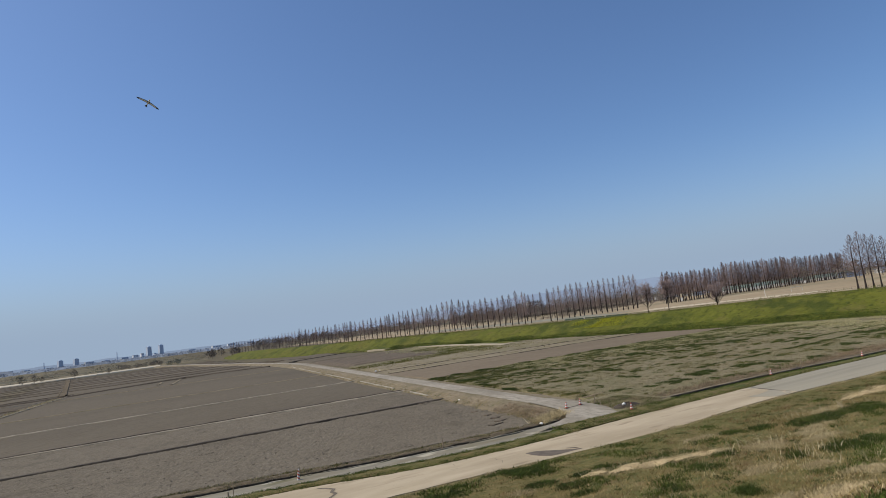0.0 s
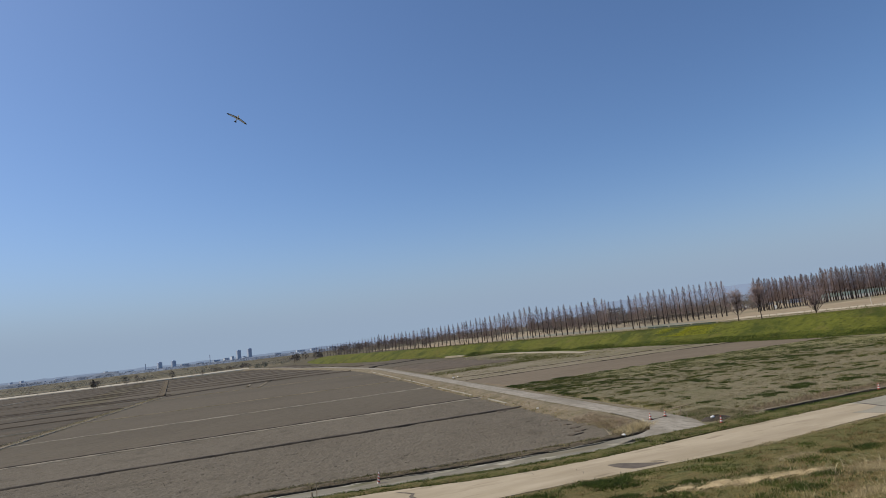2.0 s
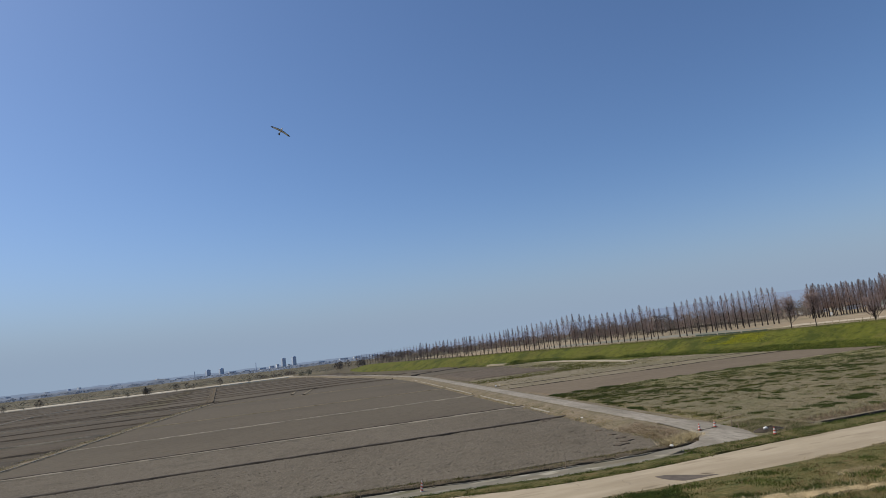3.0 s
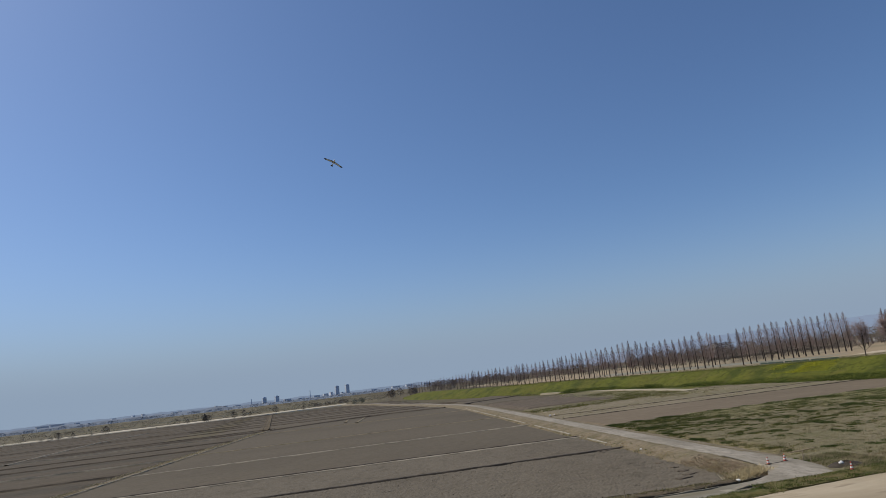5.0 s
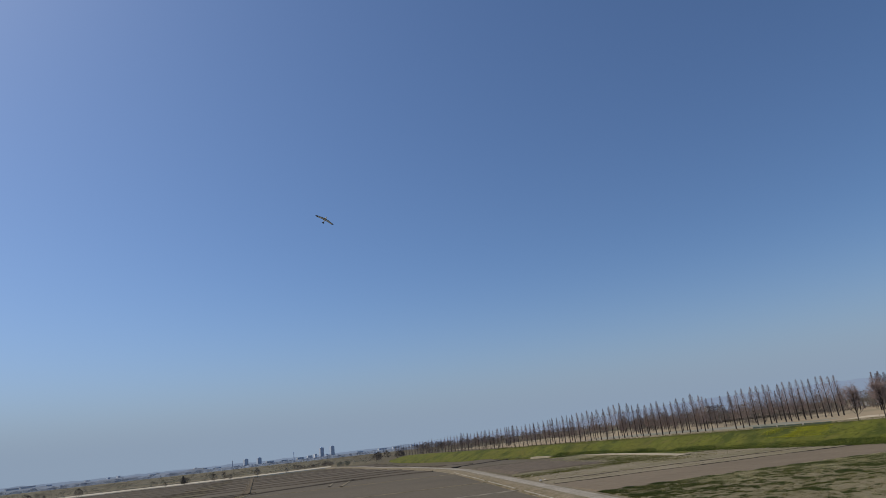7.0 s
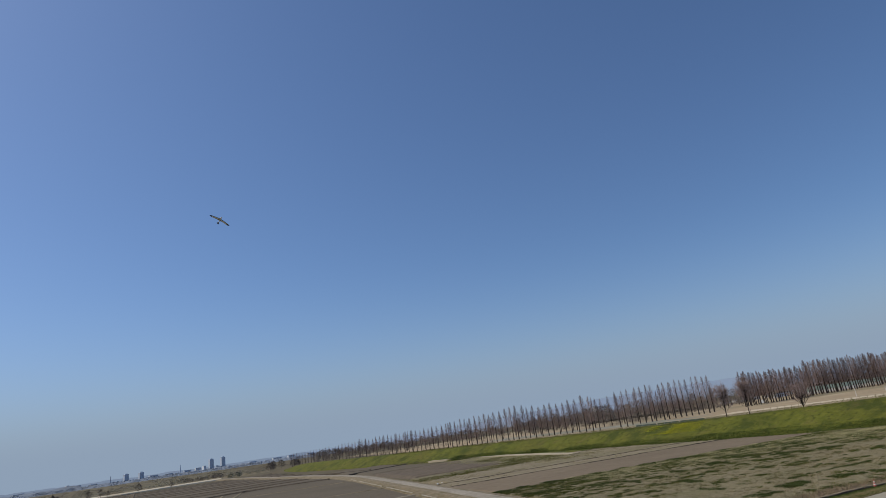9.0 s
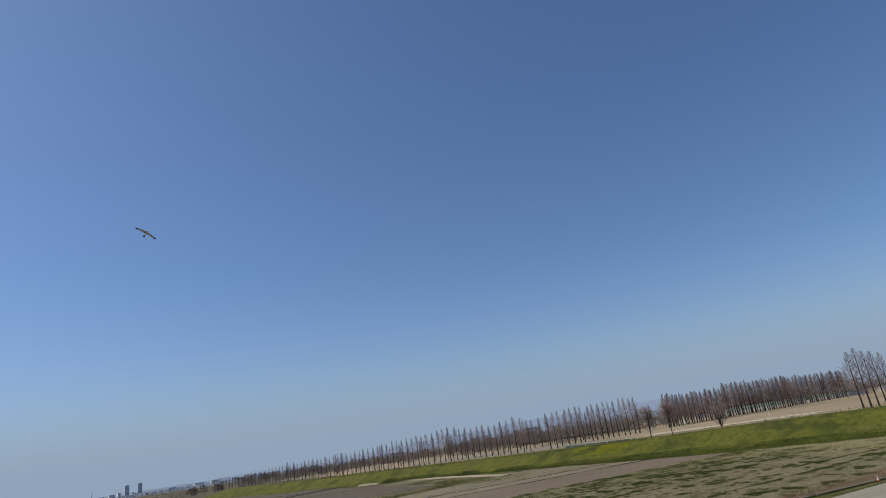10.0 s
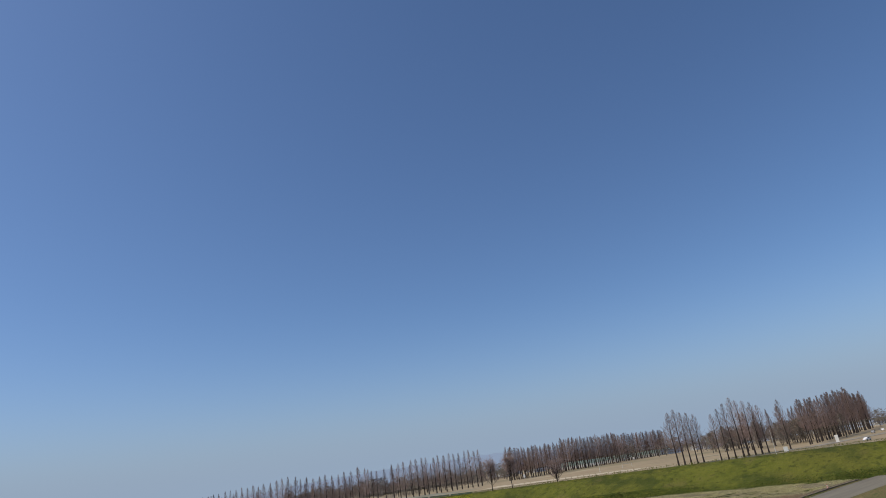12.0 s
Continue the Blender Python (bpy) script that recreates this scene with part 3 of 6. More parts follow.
strip("verge", [(29.4, 42.3), (33.5, 42.35), (40.2, 42.5)], [(-1.45, -0.5), (-1.25, 0.07), (0, 0.12), (1.2, 0.06), (1.45, -0.5)], M_TURF, step=0.5, rough=0.25,
      label="trodden grass verge between road and junction", category="verge")

# ditch and verge right of the junction
ribbon("verge", 39.5, 130, 1, [(0, 0.0, -0.5), (0, 0.03, 0.03), (0.5, 0, 0.09), (1, 0.05, 0.02), (1, 0.2, -0.5)], M_TURF, rough=0.18, label="narrow grass verge between road and ditch", category="verge")
DITCH = [(39.8, 44.95), (50, 44.95), (57, 44.95), (62, 44.45), (70, 43.85), (80, 43.35), (87, 43.15), (97, 43.15), (105, 42.95), (115, 43.05), (130, 42.75)]
# darkest earth here also paints the shade on the far wall
strip("ditch", DITCH, [(0.5, -0.9), (0.48, -0.04), (0.3, -0.42), (-0.25, -0.45), (-0.4, -0.04), (-0.44, -0.02), (-0.95, -0.02), (-1.3, -0.9)], M_DARKEARTH, step=0.5, rough=0.2,
      label="narrow open ditch with pale earth lip", category="ditch")
strip("ditch_bank", [(x, y + 1.25) for x, y in DITCH[2:]], [(-0.85, -0.6), (-0.7, -0.06), (0, -0.02), (0.7, -0.10), (0.85, -0.6)], M_BANK, step=0.6, rough=0.15, label="brown weedy bank of the ditch", category="bank")
strip("ditch_lip", [(x + 0.3, y + 0.62) for x, y in DITCH], [(0.22, -0.3), (0.16, -0.005), (-0.2, 0.0), (-0.3, -0.3)], M_EARTH, step=0.5, rough=0.12, label="pale dry earth lip along the ditch", category="bank")

# weedy and tilled fields between the track and the far levee
patch("weedy_field", 42.6, 131, 45.7, 100.5, -0.15, M_WEEDY, 0.8, 0.03, depth=0.7, tilt=(-1.9, 0.0), label="fallow field with dry stubble and green weed mats", category="field")
patch("paddy_field", 43.8, 126, 101.0, 128.0, -0.3, M_DRYSOIL, 1.2, 0.02, depth=0.6, label="smooth levelled grey-brown paddy field", category="field", group="paddy fields")
strip("field_bund", [(45.5, 127.0), (121, 127.0)], [(-0.3, -0.45), (-0.14, -0.21), (0.14, -0.21), (0.3, -0.45)], M_DARKEARTH, step=1.0, rough=0.3, label="low earth bund between paddies", category="bund", group="field bunds")
patch("paddy_field", 44.6, 121, 126.4, 138.6, -0.29, M_STUBFIELD, 1.0, 0.02, depth=0.6, rows=0.03, label="strip of stubble-covered paddy", category="field", group="paddy fields")
strip("field_bund", [(46.5, 137.6), (118, 137.6)], [(-0.3, -0.45), (-0.14, -0.21), (0.14, -0.21), (0.3, -0.45)], M_DARKEARTH, step=1.0, rough=0.3, label="low dark bund between paddies", category="bund", group="field bunds")
patch("paddy_field", 46.5, 118, 136.8, 176, -0.3, M_STUBFIELD, 1.2, 0.03, depth=0.6, slant=0.03, label="fallow paddy with dry stubble", category="field", group="paddy fields")
patch("paddy_field", 49.5, 85, 180, 240, -0.35, M_DARKSOIL, 2.0, 0.05, depth=0.55, slant=0.03, label="freshly tilled dark paddy field", category="field", group="paddy fields")
patch("paddy_field", 55, 84, 243, 330, -0.4, M_SMOOTH, 2.5, 0.05, depth=0.5, label="bare grey-brown paddy field", category="field", group="paddy fields")

# the plain beyond, striped by furrows
for k in range(9):
    y0 = 270 + k * 30
    patch("plain_field", -52 - k * 2.2, 52 - k * 1.2, y0, y0 + 27.5, -0.62, M_FALLOW if k % 2 else M_SMOOTH, 3.0, 0.04, slant=-0.0, depth=0.28, label="bare striped field on the far plain", category="field", group="plain fields")
    strip("field_bund", [(-330, y0 + 32), (52 - k, y0 + 28.7)], [(-0.6, -0.8), (-0.3, -0.50), (0.3, -0.50), (0.6, -0.8)], M_DARKSOIL, step=6.0, rough=0.2, label="low dark bund between paddies", category="bund", group="field bunds")
for k, (y0, y1) in enumerate(((52, 108), (110, 134), (136, 160), (162, 186), (188, 210), (212, 236), (238, 264), (272, 345), (347, 425), (427, 560))):
    patch("plain_field", -230 - 20 * k, dike_x(50) - 3.5 - (0 if k < 7 else 3 * k), y0, y1, -0.62, M_FALLOW, 3.0, 0.04, slant=0.105 if k < 7 else 0.0, depth=0.28,
          label="bare field beyond the dike", category="field", group="plain fields")
    strip("field_bund", [(-230 - 20 * k, y1 + 3), (dike_x(min(y1, 262)) - 1 - (0 if k < 7 else 3 * k), y1 + 1)], [(-0.4, -0.8), (-0.15, -0.50), (0.15, -0.50), (0.4, -0.8)], (M_DARKSOIL, M_DARKSOIL, M_PALE)[k % 3], step=3.0, rough=0.35, label="earth bund between fields", category="bund", group="field bunds")
strip("field_dike", [(-29.5, 262), (-57, 550)], [(-1.7, -0.8), (-1.3, -0.40), (-1.0, -0.40), (-0.8, -0.55), (0.9, -0.55), (1.1, -0.25), (1.4, -0.25), (1.8, -0.8)], M_BANK, step=4, rough=0.2, label="earth-banked channel running away over the plain", category="dike")
strip("plain_road", [(-420, 600), (-70, 590), (-20, 605), (6, 612)], [(-2.8, -0.9), (-1.6, 0.55), (1.6, 0.55), (4.2, -0.3), (4.6, -0.9)], M_CREAM, step=8, rough=0.1, label="pale raised track across the far plain", category="road")
patch("plain_meadow", -1700, 60, 607, 2400, -0.5, M_MEADOW, 25, 0.1, depth=0.5, label="dry tan meadows on the far plain", category="meadow")
for line in ([(53, 270), (68, 280), (83, 289)], [(46, 340), (54, 312), (66, 288)]):
    strip("field_bund", line, [(-0.6, -0.8), (-0.3, -0.2), (0.3, -0.2), (0.6, -0.8)], M_DARKEARTH, step=2.0, rough=0.25, label="dark earth bund beside the far track", category="bund", group="field bunds")
patch("weedy_field", 84.5, 101, 150, 244, -0.33, M_WEEDY, 1.2, 0.04, depth=0.5, label="weedy strip beside the far dark paddy", category="field")
strip("levee_toe", [(109.0, 172), (107.0, 190), (105, 215), (102.5, 240)], [(-4.0, -0.8), (-3.4, -0.3), (2.5, -0.2), (3.5, -0.8)], M_LEVEE, step=3, rough=0.3, label="green grass at the far levee's toe", category="bank")
strip("foot_path", [(98.0, 164), (100.6, 186), (101.2, 205), (101.4, 220), (100.5, 244), (97, 262), (91, 274)], [(-2.6, -0.8), (-2.2, -0.12), (1.4, -0.08), (2.0, -0.8)], M_CREAMSOIL, step=4, rough=0.2, label="pale bare strip along the far levee's foot", category="path")
strip("field_dike", [(-109, 234), (-114, 272), (-124, 357), (-119, 431)], [(-1.0, -0.8), (-0.5, -0.3), (0.5, -0.3), (1.0, -0.8)], M_PALE, step=3, rough=0.2, label="pale earth dike running away over the plain", category="dike")
for x0, y0, x1, y1 in ((5.5, 226, 9.5, 258), (1.8, 240, 3.2, 258)):
    strip("field_dike", [(x0, y0), (x1, y1)], [(-0.9, -0.7), (-0.4, -0.35), (0.4, -0.35), (0.9, -0.7)], M_EARTH, step=3, rough=0.2, label="short earth ridge in the paddy", category="dike")


# ---- far levee and park ----
# keyed by y: x of the foot, height of the crest
FOOT = [(-300, 158, 5.5), (-60, 143, 5.4), (20, 136, 5.23), (60, 130, 5.1), (80, 127, 4.94), (100, 122, 4.84), (120, 119, 4.55), (140, 115.5, 4.3), (160, 113, 4.1), (180, 109.5, 4.0), (212, 104, 3.92), (240, 98.5, 3.92), (270, 92, 3.97), (314, 82, 3.92), (390, 67, 3.91), (460, 57, 3.92), (520, 55, 3.2), (566, 56, 0.2)]
secs = []
for y in list(range(-300, 20, 20)) + list(range(20, 567, 3)):
    fx, h = smooth_line(FOOT, [y])[0]
    w = 2.75 * h
    row = []
    for k in range(13):
        t = k / 12
        z = -0.5 + (h + 0.5) * (t * t * (3 - 2 * t) * 0.25 + t * 0.75)
        row.append((fx + w * t + 0.5 * nz(y, k, 0.12, 3), y, -1.0 if k == 0 else z + (0.16 * nz(y, k * 3, 0.25, 7) if 0 < k < 12 else 0)))
    row += [(fx + w + 4.5, y, h + 0.02), (fx + w + 4.5 + h * 2.4, y, -0.05), (fx + w + 12 + h * 2.4, y, -0.9)]
    secs.append(row)
v, f = sweep(secs)
thing("levee_far", v, f, M_LEVEE, "low levee covered in bright spring-green grass", "levee", kind="structure", smooth=True)
patch("park_lawn", 170, 1300, -60, 900, 0.0, M_LAWN, 20, 0.05, depth=0.8, label="dormant tan lawn of the riverside park", category="lawn")
strip("park_path", [(262, 296), (254, 320), (245, 350), (228, 420), (215, 500)], [(-16, 0.02), (-15.5, 0.08), (26, 0.08), (26.5, 0.02)], M_GREYPATH, step=8, rough=0.15, label="grey-green worn ground behind the levee", category="path")
strip("park_path", [(299, 196), (297, 215), (284, 250), (268, 282)], [(-14, 0.02), (-13.5, 0.09), (13.5, 0.09), (14, 0.02)], M_SAND, step=10, rough=0.1, label="wide pale sand path in the park", category="path")
strip("park_path", [(560, 120), (340, 128), (300, 150)], [(-5, 0.06), (-4.8, 0.13), (4.8, 0.13), (5, 0.06)], M_GRAVEL, step=10, rough=0.1, label="grey park path below the trees", category="path")


# ---- trees ----
def limb(v, f, a, b, r0, r1, n=3):
    """A tapered stick from a to b."""
    d = (b - a).normalized()
    s = d.orthogonal().normalized()
    u = d.cross(s)
    k = len(v)
    for p, r in ((a, r0), (b, r1)):
        for i in range(n):
            t = 2 * math.pi * i / n
            v.append(p + (s * math.cos(t) + u * math.sin(t)) * r)
    for i in range(n):
        j = (i + 1) % n
        f.append((k + i, k + j, k + n + j, k + n + i))


def sprig(v, f, a, b, r):
    """A thin three-cornered twig."""
    d = b - a
    s = d.orthogonal().normalized() * r
    k = len(v)
    v.extend((a + s, a - s, b))
    f.append((k, k + 1, k + 2))


def conifer(seed, height=23.0, radius=2.6, branches=150, twigs=36, clear=0.16, thick=0.020, inner=0.45, start=0.12):
    """A bare dawn redwood: straight tapered trunk, flame-shaped crown of rising branches, fringed with fine twigs."""
    rng = random.Random(seed)
    tree = new("bare_tree")
    tv, tf = [], []
    lean = [Vector((0.22 * math.sin(seed + k * 0.9), 0.22 * math.cos(seed * 2 + k * 0.7), 0)) * (k / 8) for k in range(9)]
    pts = [Vector((0, 0, height * k / 8 - (0.4 if k == 0 else 0))) + lean[k] for k in range(9)]
    for k in range(8):
        r0, r1 = 0.32 * (1 - k / 8) ** 1.05 + 0.014, 0.32 * (1 - (k + 1) / 8) ** 1.05 + 0.014
        limb(tv, tf, pts[k], pts[k + 1], r0 * (1.35 if k == 0 else 1), r1, 7)
    part("trunk", (tv, tf), M_BARK, tree)
    cv, cf = [], []
    for i in range(branches):
        t = clear + (0.97 - clear) * ((i + rng.random()) / branches) ** 0.92
        k = min(int(t * 8), 7)
        p = pts[k].lerp(pts[k + 1], t * 8 - k)
        a = i * 2.39996 + rng.uniform(-0.6, 0.6)
        u = (t - clear) / (1 - clear)
        shape = min(1.0, 0.50 + 2.6 * u) * (1 - u) ** 1.0
        reach = radius * shape * rng.uniform(inner, 1.15) + 0.06
        rise = reach * (0.45 + 1.15 * u) * rng.uniform(0.8, 1.25)
        way = Vector((math.cos(a), math.sin(a), 0))
        mid = p + way * reach * 0.55 + Vector((0, 0, rise * 0.38))
        tip = p + way * reach + Vector((0, 0, rise))
        limb(cv, cf, p, mid, 0.036 * (1.25 - 0.8 * u), 0.022)
        limb(cv, cf, mid, tip, 0.022, 0.008)
        for j in range(twigs):
            q = rng.uniform(start, 1.0) ** 0.8
            q = p.lerp(mid, q * 2) if q < 0.5 else mid.lerp(tip, q * 2 - 1)
            w = (way * rng.uniform(0.1, 1.0) + Vector((rng.uniform(-0.8, 0.8), rng.uniform(-0.8, 0.8), rng.uniform(0.1, 1.1)))).normalized()
            sprig(cv, cf, q, q + w * rng.uniform(0.5, 1.5) * (0.18 + 0.82 * (1 - u)), thick * rng.uniform(0.6, 1.4))
    part("crown", (cv, cf), M_TWIG, tree, "crown of fine reddish-brown bare twigs")
    return tagged(tree, "tall bare conical dawn redwood with reddish-brown twigs", "tree", "redwood rows")


def spreading(seed, height, radius, stems=12, twigs=10, fork=(0.04, 0.14), trunk=0.35):
    """A bare bushy tree: a short trunk, thin stems that fan out from it between two heights, each with side shoots and twigs."""
    rng = random.Random(seed)
    tree = new("broad_tree")
    tv, tf, cv, cf = [], [], [], []
    bend = Vector((rng.uniform(-0.2, 0.2), rng.uniform(-0.2, 0.2), height * trunk))
    limb(tv, tf, Vector((0, 0, -0.3)), bend, 0.13, 0.07, 7)
    limb(tv, tf, bend, Vector((bend.x * 0.5, bend.y * 0.5, height * min(0.95, trunk * 1.9))), 0.07, 0.02, 6)
    for s in range(stems):
        a = 2 * math.pi * s * 0.382 + rng.uniform(-0.3, 0.3)
        u = s / stems
        out = radius * rng.uniform(0.35, 1.0) * (1.0 - 0.45 * u)
        z = height * (fork[0] + (fork[1] - fork[0]) * u)
        base = Vector((0, 0, z)).lerp(Vector((bend.x, bend.y, z)), min(1, z / max(bend.z, 0.1)))
        top = max(z + 0.5, height * (1.0 - 0.5 * (out / radius) ** 2) * rng.uniform(0.75, 1.0))
        mid = base + Vector((out * 0.5 * math.cos(a), out * 0.5 * math.sin(a), (top - z) * 0.45))
        tip = Vector((out * math.cos(a), out * math.sin(a), top))
        limb(tv, tf, base, mid, 0.045, 0.028, 5)
        limb(tv, tf, mid, tip, 0.028, 0.008, 4)
        for k in range(12):
            t = rng.uniform(0.3, 1.0)
            p = base.lerp(mid, t * 2) if t < 0.5 else mid.lerp(tip, t * 2 - 1)
            e = p + Vector((math.cos(a) * 0.4 + rng.uniform(-1, 1), math.sin(a) * 0.4 + rng.uniform(-1, 1), rng.uniform(0.1, 1.2))).normalized() * height * rng.uniform(0.07, 0.17)
            limb(cv, cf, p, e, 0.014, 0.006)
            for q in range(twigs):
                b = p.lerp(e, rng.uniform(0.2, 1.0))
                sprig(cv, cf, b, b + Vector((rng.uniform(-1, 1), rng.uniform(-1, 1), rng.uniform(-0.2, 1.1))).normalized() * height * rng.uniform(0.04, 0.1), 0.016)
    part("trunk", (tv, tf), M_BARK, tree)
    part("crown", (cv, cf), M_TWIG, tree, "open crown of bare twigs")
    return tree


NEARROW = [conifer(s, 23.0, r, 105, 44, c, 0.017, 0.6, 0.25) for s, r, c in ((31, 5.6, 0.24), (32, 5.1, 0.29), (33, 6.0, 0.21), (34, 5.4, 0.32))]
VARIANTS = [conifer(s, 23.0, r * 1.1, 116, 42, c, 0.022, 0.5, 0.16) for s, r, c in ((1, 4.0, 0.22), (2, 4.5, 0.27), (3, 3.6, 0.19), (4, 4.2, 0.29), (5, 4.7, 0.24))]
DENSE = [conifer(s, 24.0, r, 115, 38, c, 0.046) for s, r, c in ((11, 4.6, 0.26), (12, 5.0, 0.3), (13, 4.2, 0.23))]
FAR = [conifer(s, 23.0, r, 80, 15, c, 0.075) for s, r, c in ((21, 4.4, 0.22), (22, 4.9, 0.27), (23, 4.0, 0.2))]
used = set()
rt = random.Random(5)


def plant_tree(x, y, h, z=0.0, pool=None):
    pool = pool or VARIANTS
    src = rt.choice(pool)
    s = h / (24.0 if pool is DENSE else 23.0)
    m = pose(x, y, z - 0.05, 0, 0, rt.uniform(0, 360)) @ Matrix.Diagonal((s * rt.uniform(0.9, 1.1),) * 2 + (s, 1))
    if src not in used:
        used.add(src)
        src.matrix_basis = m
        return src
    made = copy_thing(src, Matrix())
    made.matrix_basis = m
    return made


def at_azimuth(az, c0, c1):
    """Where the bearing az, in degrees, meets the planting line x = c0 - c1 * y."""
    ta = math.tan(radians(az))
    y = c0 / (ta + c1)
    return y * ta, y


# long row that runs away behind the far levee, evenly spaced: bearing, height
ROW_HEIGHTS = [(6.5, 13), (10.5, 15.5), (13, 16.3), (15.5, 17.2), (18, 17.8), (21, 19.8), (24, 21), (25.2, 22.5), (26.3, 24.5), (27.7, 20.8), (31, 20.8), (32.3, 22), (33.2, 19.5), (36, 20.5)]
x, y = at_azimuth(35.72, 326, 0.3)
while y < 800:
    az = math.degrees(math.atan2(x, y))
    if not 33.4 < az < 34.6:
        plant_tree(x + rt.uniform(-0.4, 0.4), y + rt.uniform(-0.6, 0.6), np.interp(az, *zip(*ROW_HEIGHTS)) + rt.uniform(-0.9, 1.1), pool=VARIANTS if az > 20 else FAR)
    step = 5.3 + 0.006 * (y - 320)
    x, y = x - step * 0.287, y + step * 0.958
# second, shorter row farther back, and the odd trees between
for k in range(26):
    x, y = at_azimuth(12 + k * 0.82 + rt.uniform(-0.25, 0.25), 372, 0.3)
    plant_tree(x, y, 19.5 + rt.uniform(-2.5, 1.0), pool=FAR)
# row across the lawn
for k in range(15):
    plant_tree(250.5 + k * 4.76 + rt.uniform(-0.5, 0.5), 342 + rt.uniform(-1, 1), 23.0 + 0.14 * k + rt.uniform(-0.8, 0.9))
for k in range(12):
    plant_tree(256 + k * 7.4 + rt.uniform(-2, 2), 396 + rt.uniform(-3, 3), 20.5 + rt.uniform(-1.5, 1.5), pool=FAR)
# deep blocks behind the lawn: first bearing, last bearing, spacing, distance at both ends, height
for a0, a1, da, d0, d1, h in ((45.3, 49.8, 0.38, 505, 560, 24.0), (50.1, 54.5, 0.33, 600, 650, 28.0), (54.7, 58.6, 0.31, 700, 790, 28.0)):
    for r in range(3):
        n = round((a1 - a0) / da)
        for k in range(n + 1):
            a, d = a0 + (a1 - a0) * k / n + r * 0.16 + rt.uniform(-0.05, 0.05), d0 + (d1 - d0) * k / n + r * 17
            plant_tree(d * math.sin(radians(a)), d * math.cos(radians(a)), h + rt.uniform(-1.6, 1.4), pool=DENSE if r == 0 else FAR)

# near row, in groups
for x, y, h in [(277, 164, 24), (281, 163, 25), (285, 162, 23.5), (289, 161, 23), (293, 160, 22), (287, 148, 20.5), (290, 146, 22.5), (295, 145, 24.5), (301, 144, 27), (306, 144, 25.5), (311, 143, 25), (316, 142, 24), (321, 141, 22.5), (349, 142, 24.5)]:
    plant_tree(x, y, h * 1.03, pool=NEARROW)
for i in range(21):
    plant_tree(384 + i * 8.5 + rt.uniform(-1, 1), 146 + i * 1.4 + rt.uniform(-1, 1), 25 + i * 0.22 + max(0, i - 7) * 0.36 + rt.uniform(-1.5, 1.5), pool=DENSE)
for i in range(16):
    plant_tree(566 + i * 10 + rt.uniform(-2, 2), 178 + i * 2.2 + rt.uniform(-5, 5), 32 + rt.uniform(-2, 1.5), pool=DENSE)
for i in range(12):
    plant_tree(400 + i * 14 + rt.uniform(-2, 2), 190 + rt.uniform(-4, 4), 25 + rt.uniform(-1.5, 1.5), pool=DENSE)

for i in range(26):
    plant_tree(420 + i * 15 + rt.uniform(-4, 4), 460 + rt.uniform(-25, 25), 22 + rt.uniform(-2, 2), pool=FAR)

# lone trees on the far levee's crest
t = tagged(spreading(21, 6.8, 4.0, 34, 13, (0.03, 0.30), 0.45), "bare many-stemmed spreading tree on the levee crest", "tree")
t.matrix_basis = pose(133.4, 114.8, 4.62)
for x, y, z, h, w, s in ((130.4, 136.8, 4.32, 9.2, 2.6, 22), (132.4, 130.7, 4.38, 10.0, 2.3, 23)):
    t = tagged(spreading(s, h, w * 1.15, 34, 12, (0.14, 0.70), 0.6), "slender bare tree with airy twigs on the levee crest", "tree", "crest trees")
    t.matrix_basis = pose(x, y, z)


# ---- far woods, one soft belt of bare and evergreen trees ----
def belt(name, count, place, size, mat, label, twigs=60, seed=1, wide=0.34, thick=0.012, cone=False):
    """Many far trees joined: each a short trunk and a loose crown of twigs or leaf sprays."""
    rng = random.Random(seed)
    v, f = [], []
    for _ in range(count):
        x, y, z = place(rng)
        h = rng.uniform(*size)
        limb(v, f, Vector((x, y, z - 0.5)), Vector((x, y, z + h * 0.6)), 0.02 * h, 0.01 * h, 3)
        for _b in range(twigs):
            a, t = rng.uniform(0, 6.283), rng.random() ** 0.8
            rr = h * wide * math.sin(math.pi * (0.12 + 0.86 * t)) ** 0.7 * rng.random() ** 0.5
            rr = h * wide * (1 - t) * rng.random() ** 0.4 if cone else rr
            c = Vector((x + rr * math.cos(a), y + rr * math.sin(a), z + h * (0.12 + 0.82 * t)))
            d = Vector((rng.uniform(-1, 1), rng.uniform(-1, 1), rng.uniform(-0.1, 1.3))).normalized() * h * rng.uniform(0.09, 0.2)
            sprig(v, f, c, c + d, h * thick * rng.uniform(0.7, 1.4))
    return thing(name, v, f, mat, label, "trees", kind="stuff")


def polar(a0, a1, r0, r1, z=-0.5):
    def place(rng):
        a, r = radians(rng.uniform(a0, a1)), rng.uniform(r0, r1)
        return r * math.sin(a), r * math.cos(a), z
    return place


belt("far_wood", 420, polar(26, 80, 640, 950, 0), (11, 18), M_FARTWIG, "leafless grey-brown woods behind the park", 130, 2, 0.36, 0.015)
belt("scrub", 190, lambda rng: (lambda t: (262 + 250 * t + rng.uniform(-4, 4), 385 + 118 * t + rng.uniform(-4, 4), 0.0))(rng.random()), (1.6, 3.0), M_FARTWIG, "dark leafless hedge behind the tree rows", 60, 50, 1.0, 0.05)
belt("far_wood", 260, polar(27, 46, 560, 760, 0), (8, 13), M_FARTWIG, "brown leafless trees behind the park rows", 120, 51, 0.40, 0.016)
belt("far_wood", 300, polar(8, 30, 1150, 1700, 0), (9, 15), M_FARTWIG, "distant leafless woods behind the park", 60, 3, 0.5, 0.04)
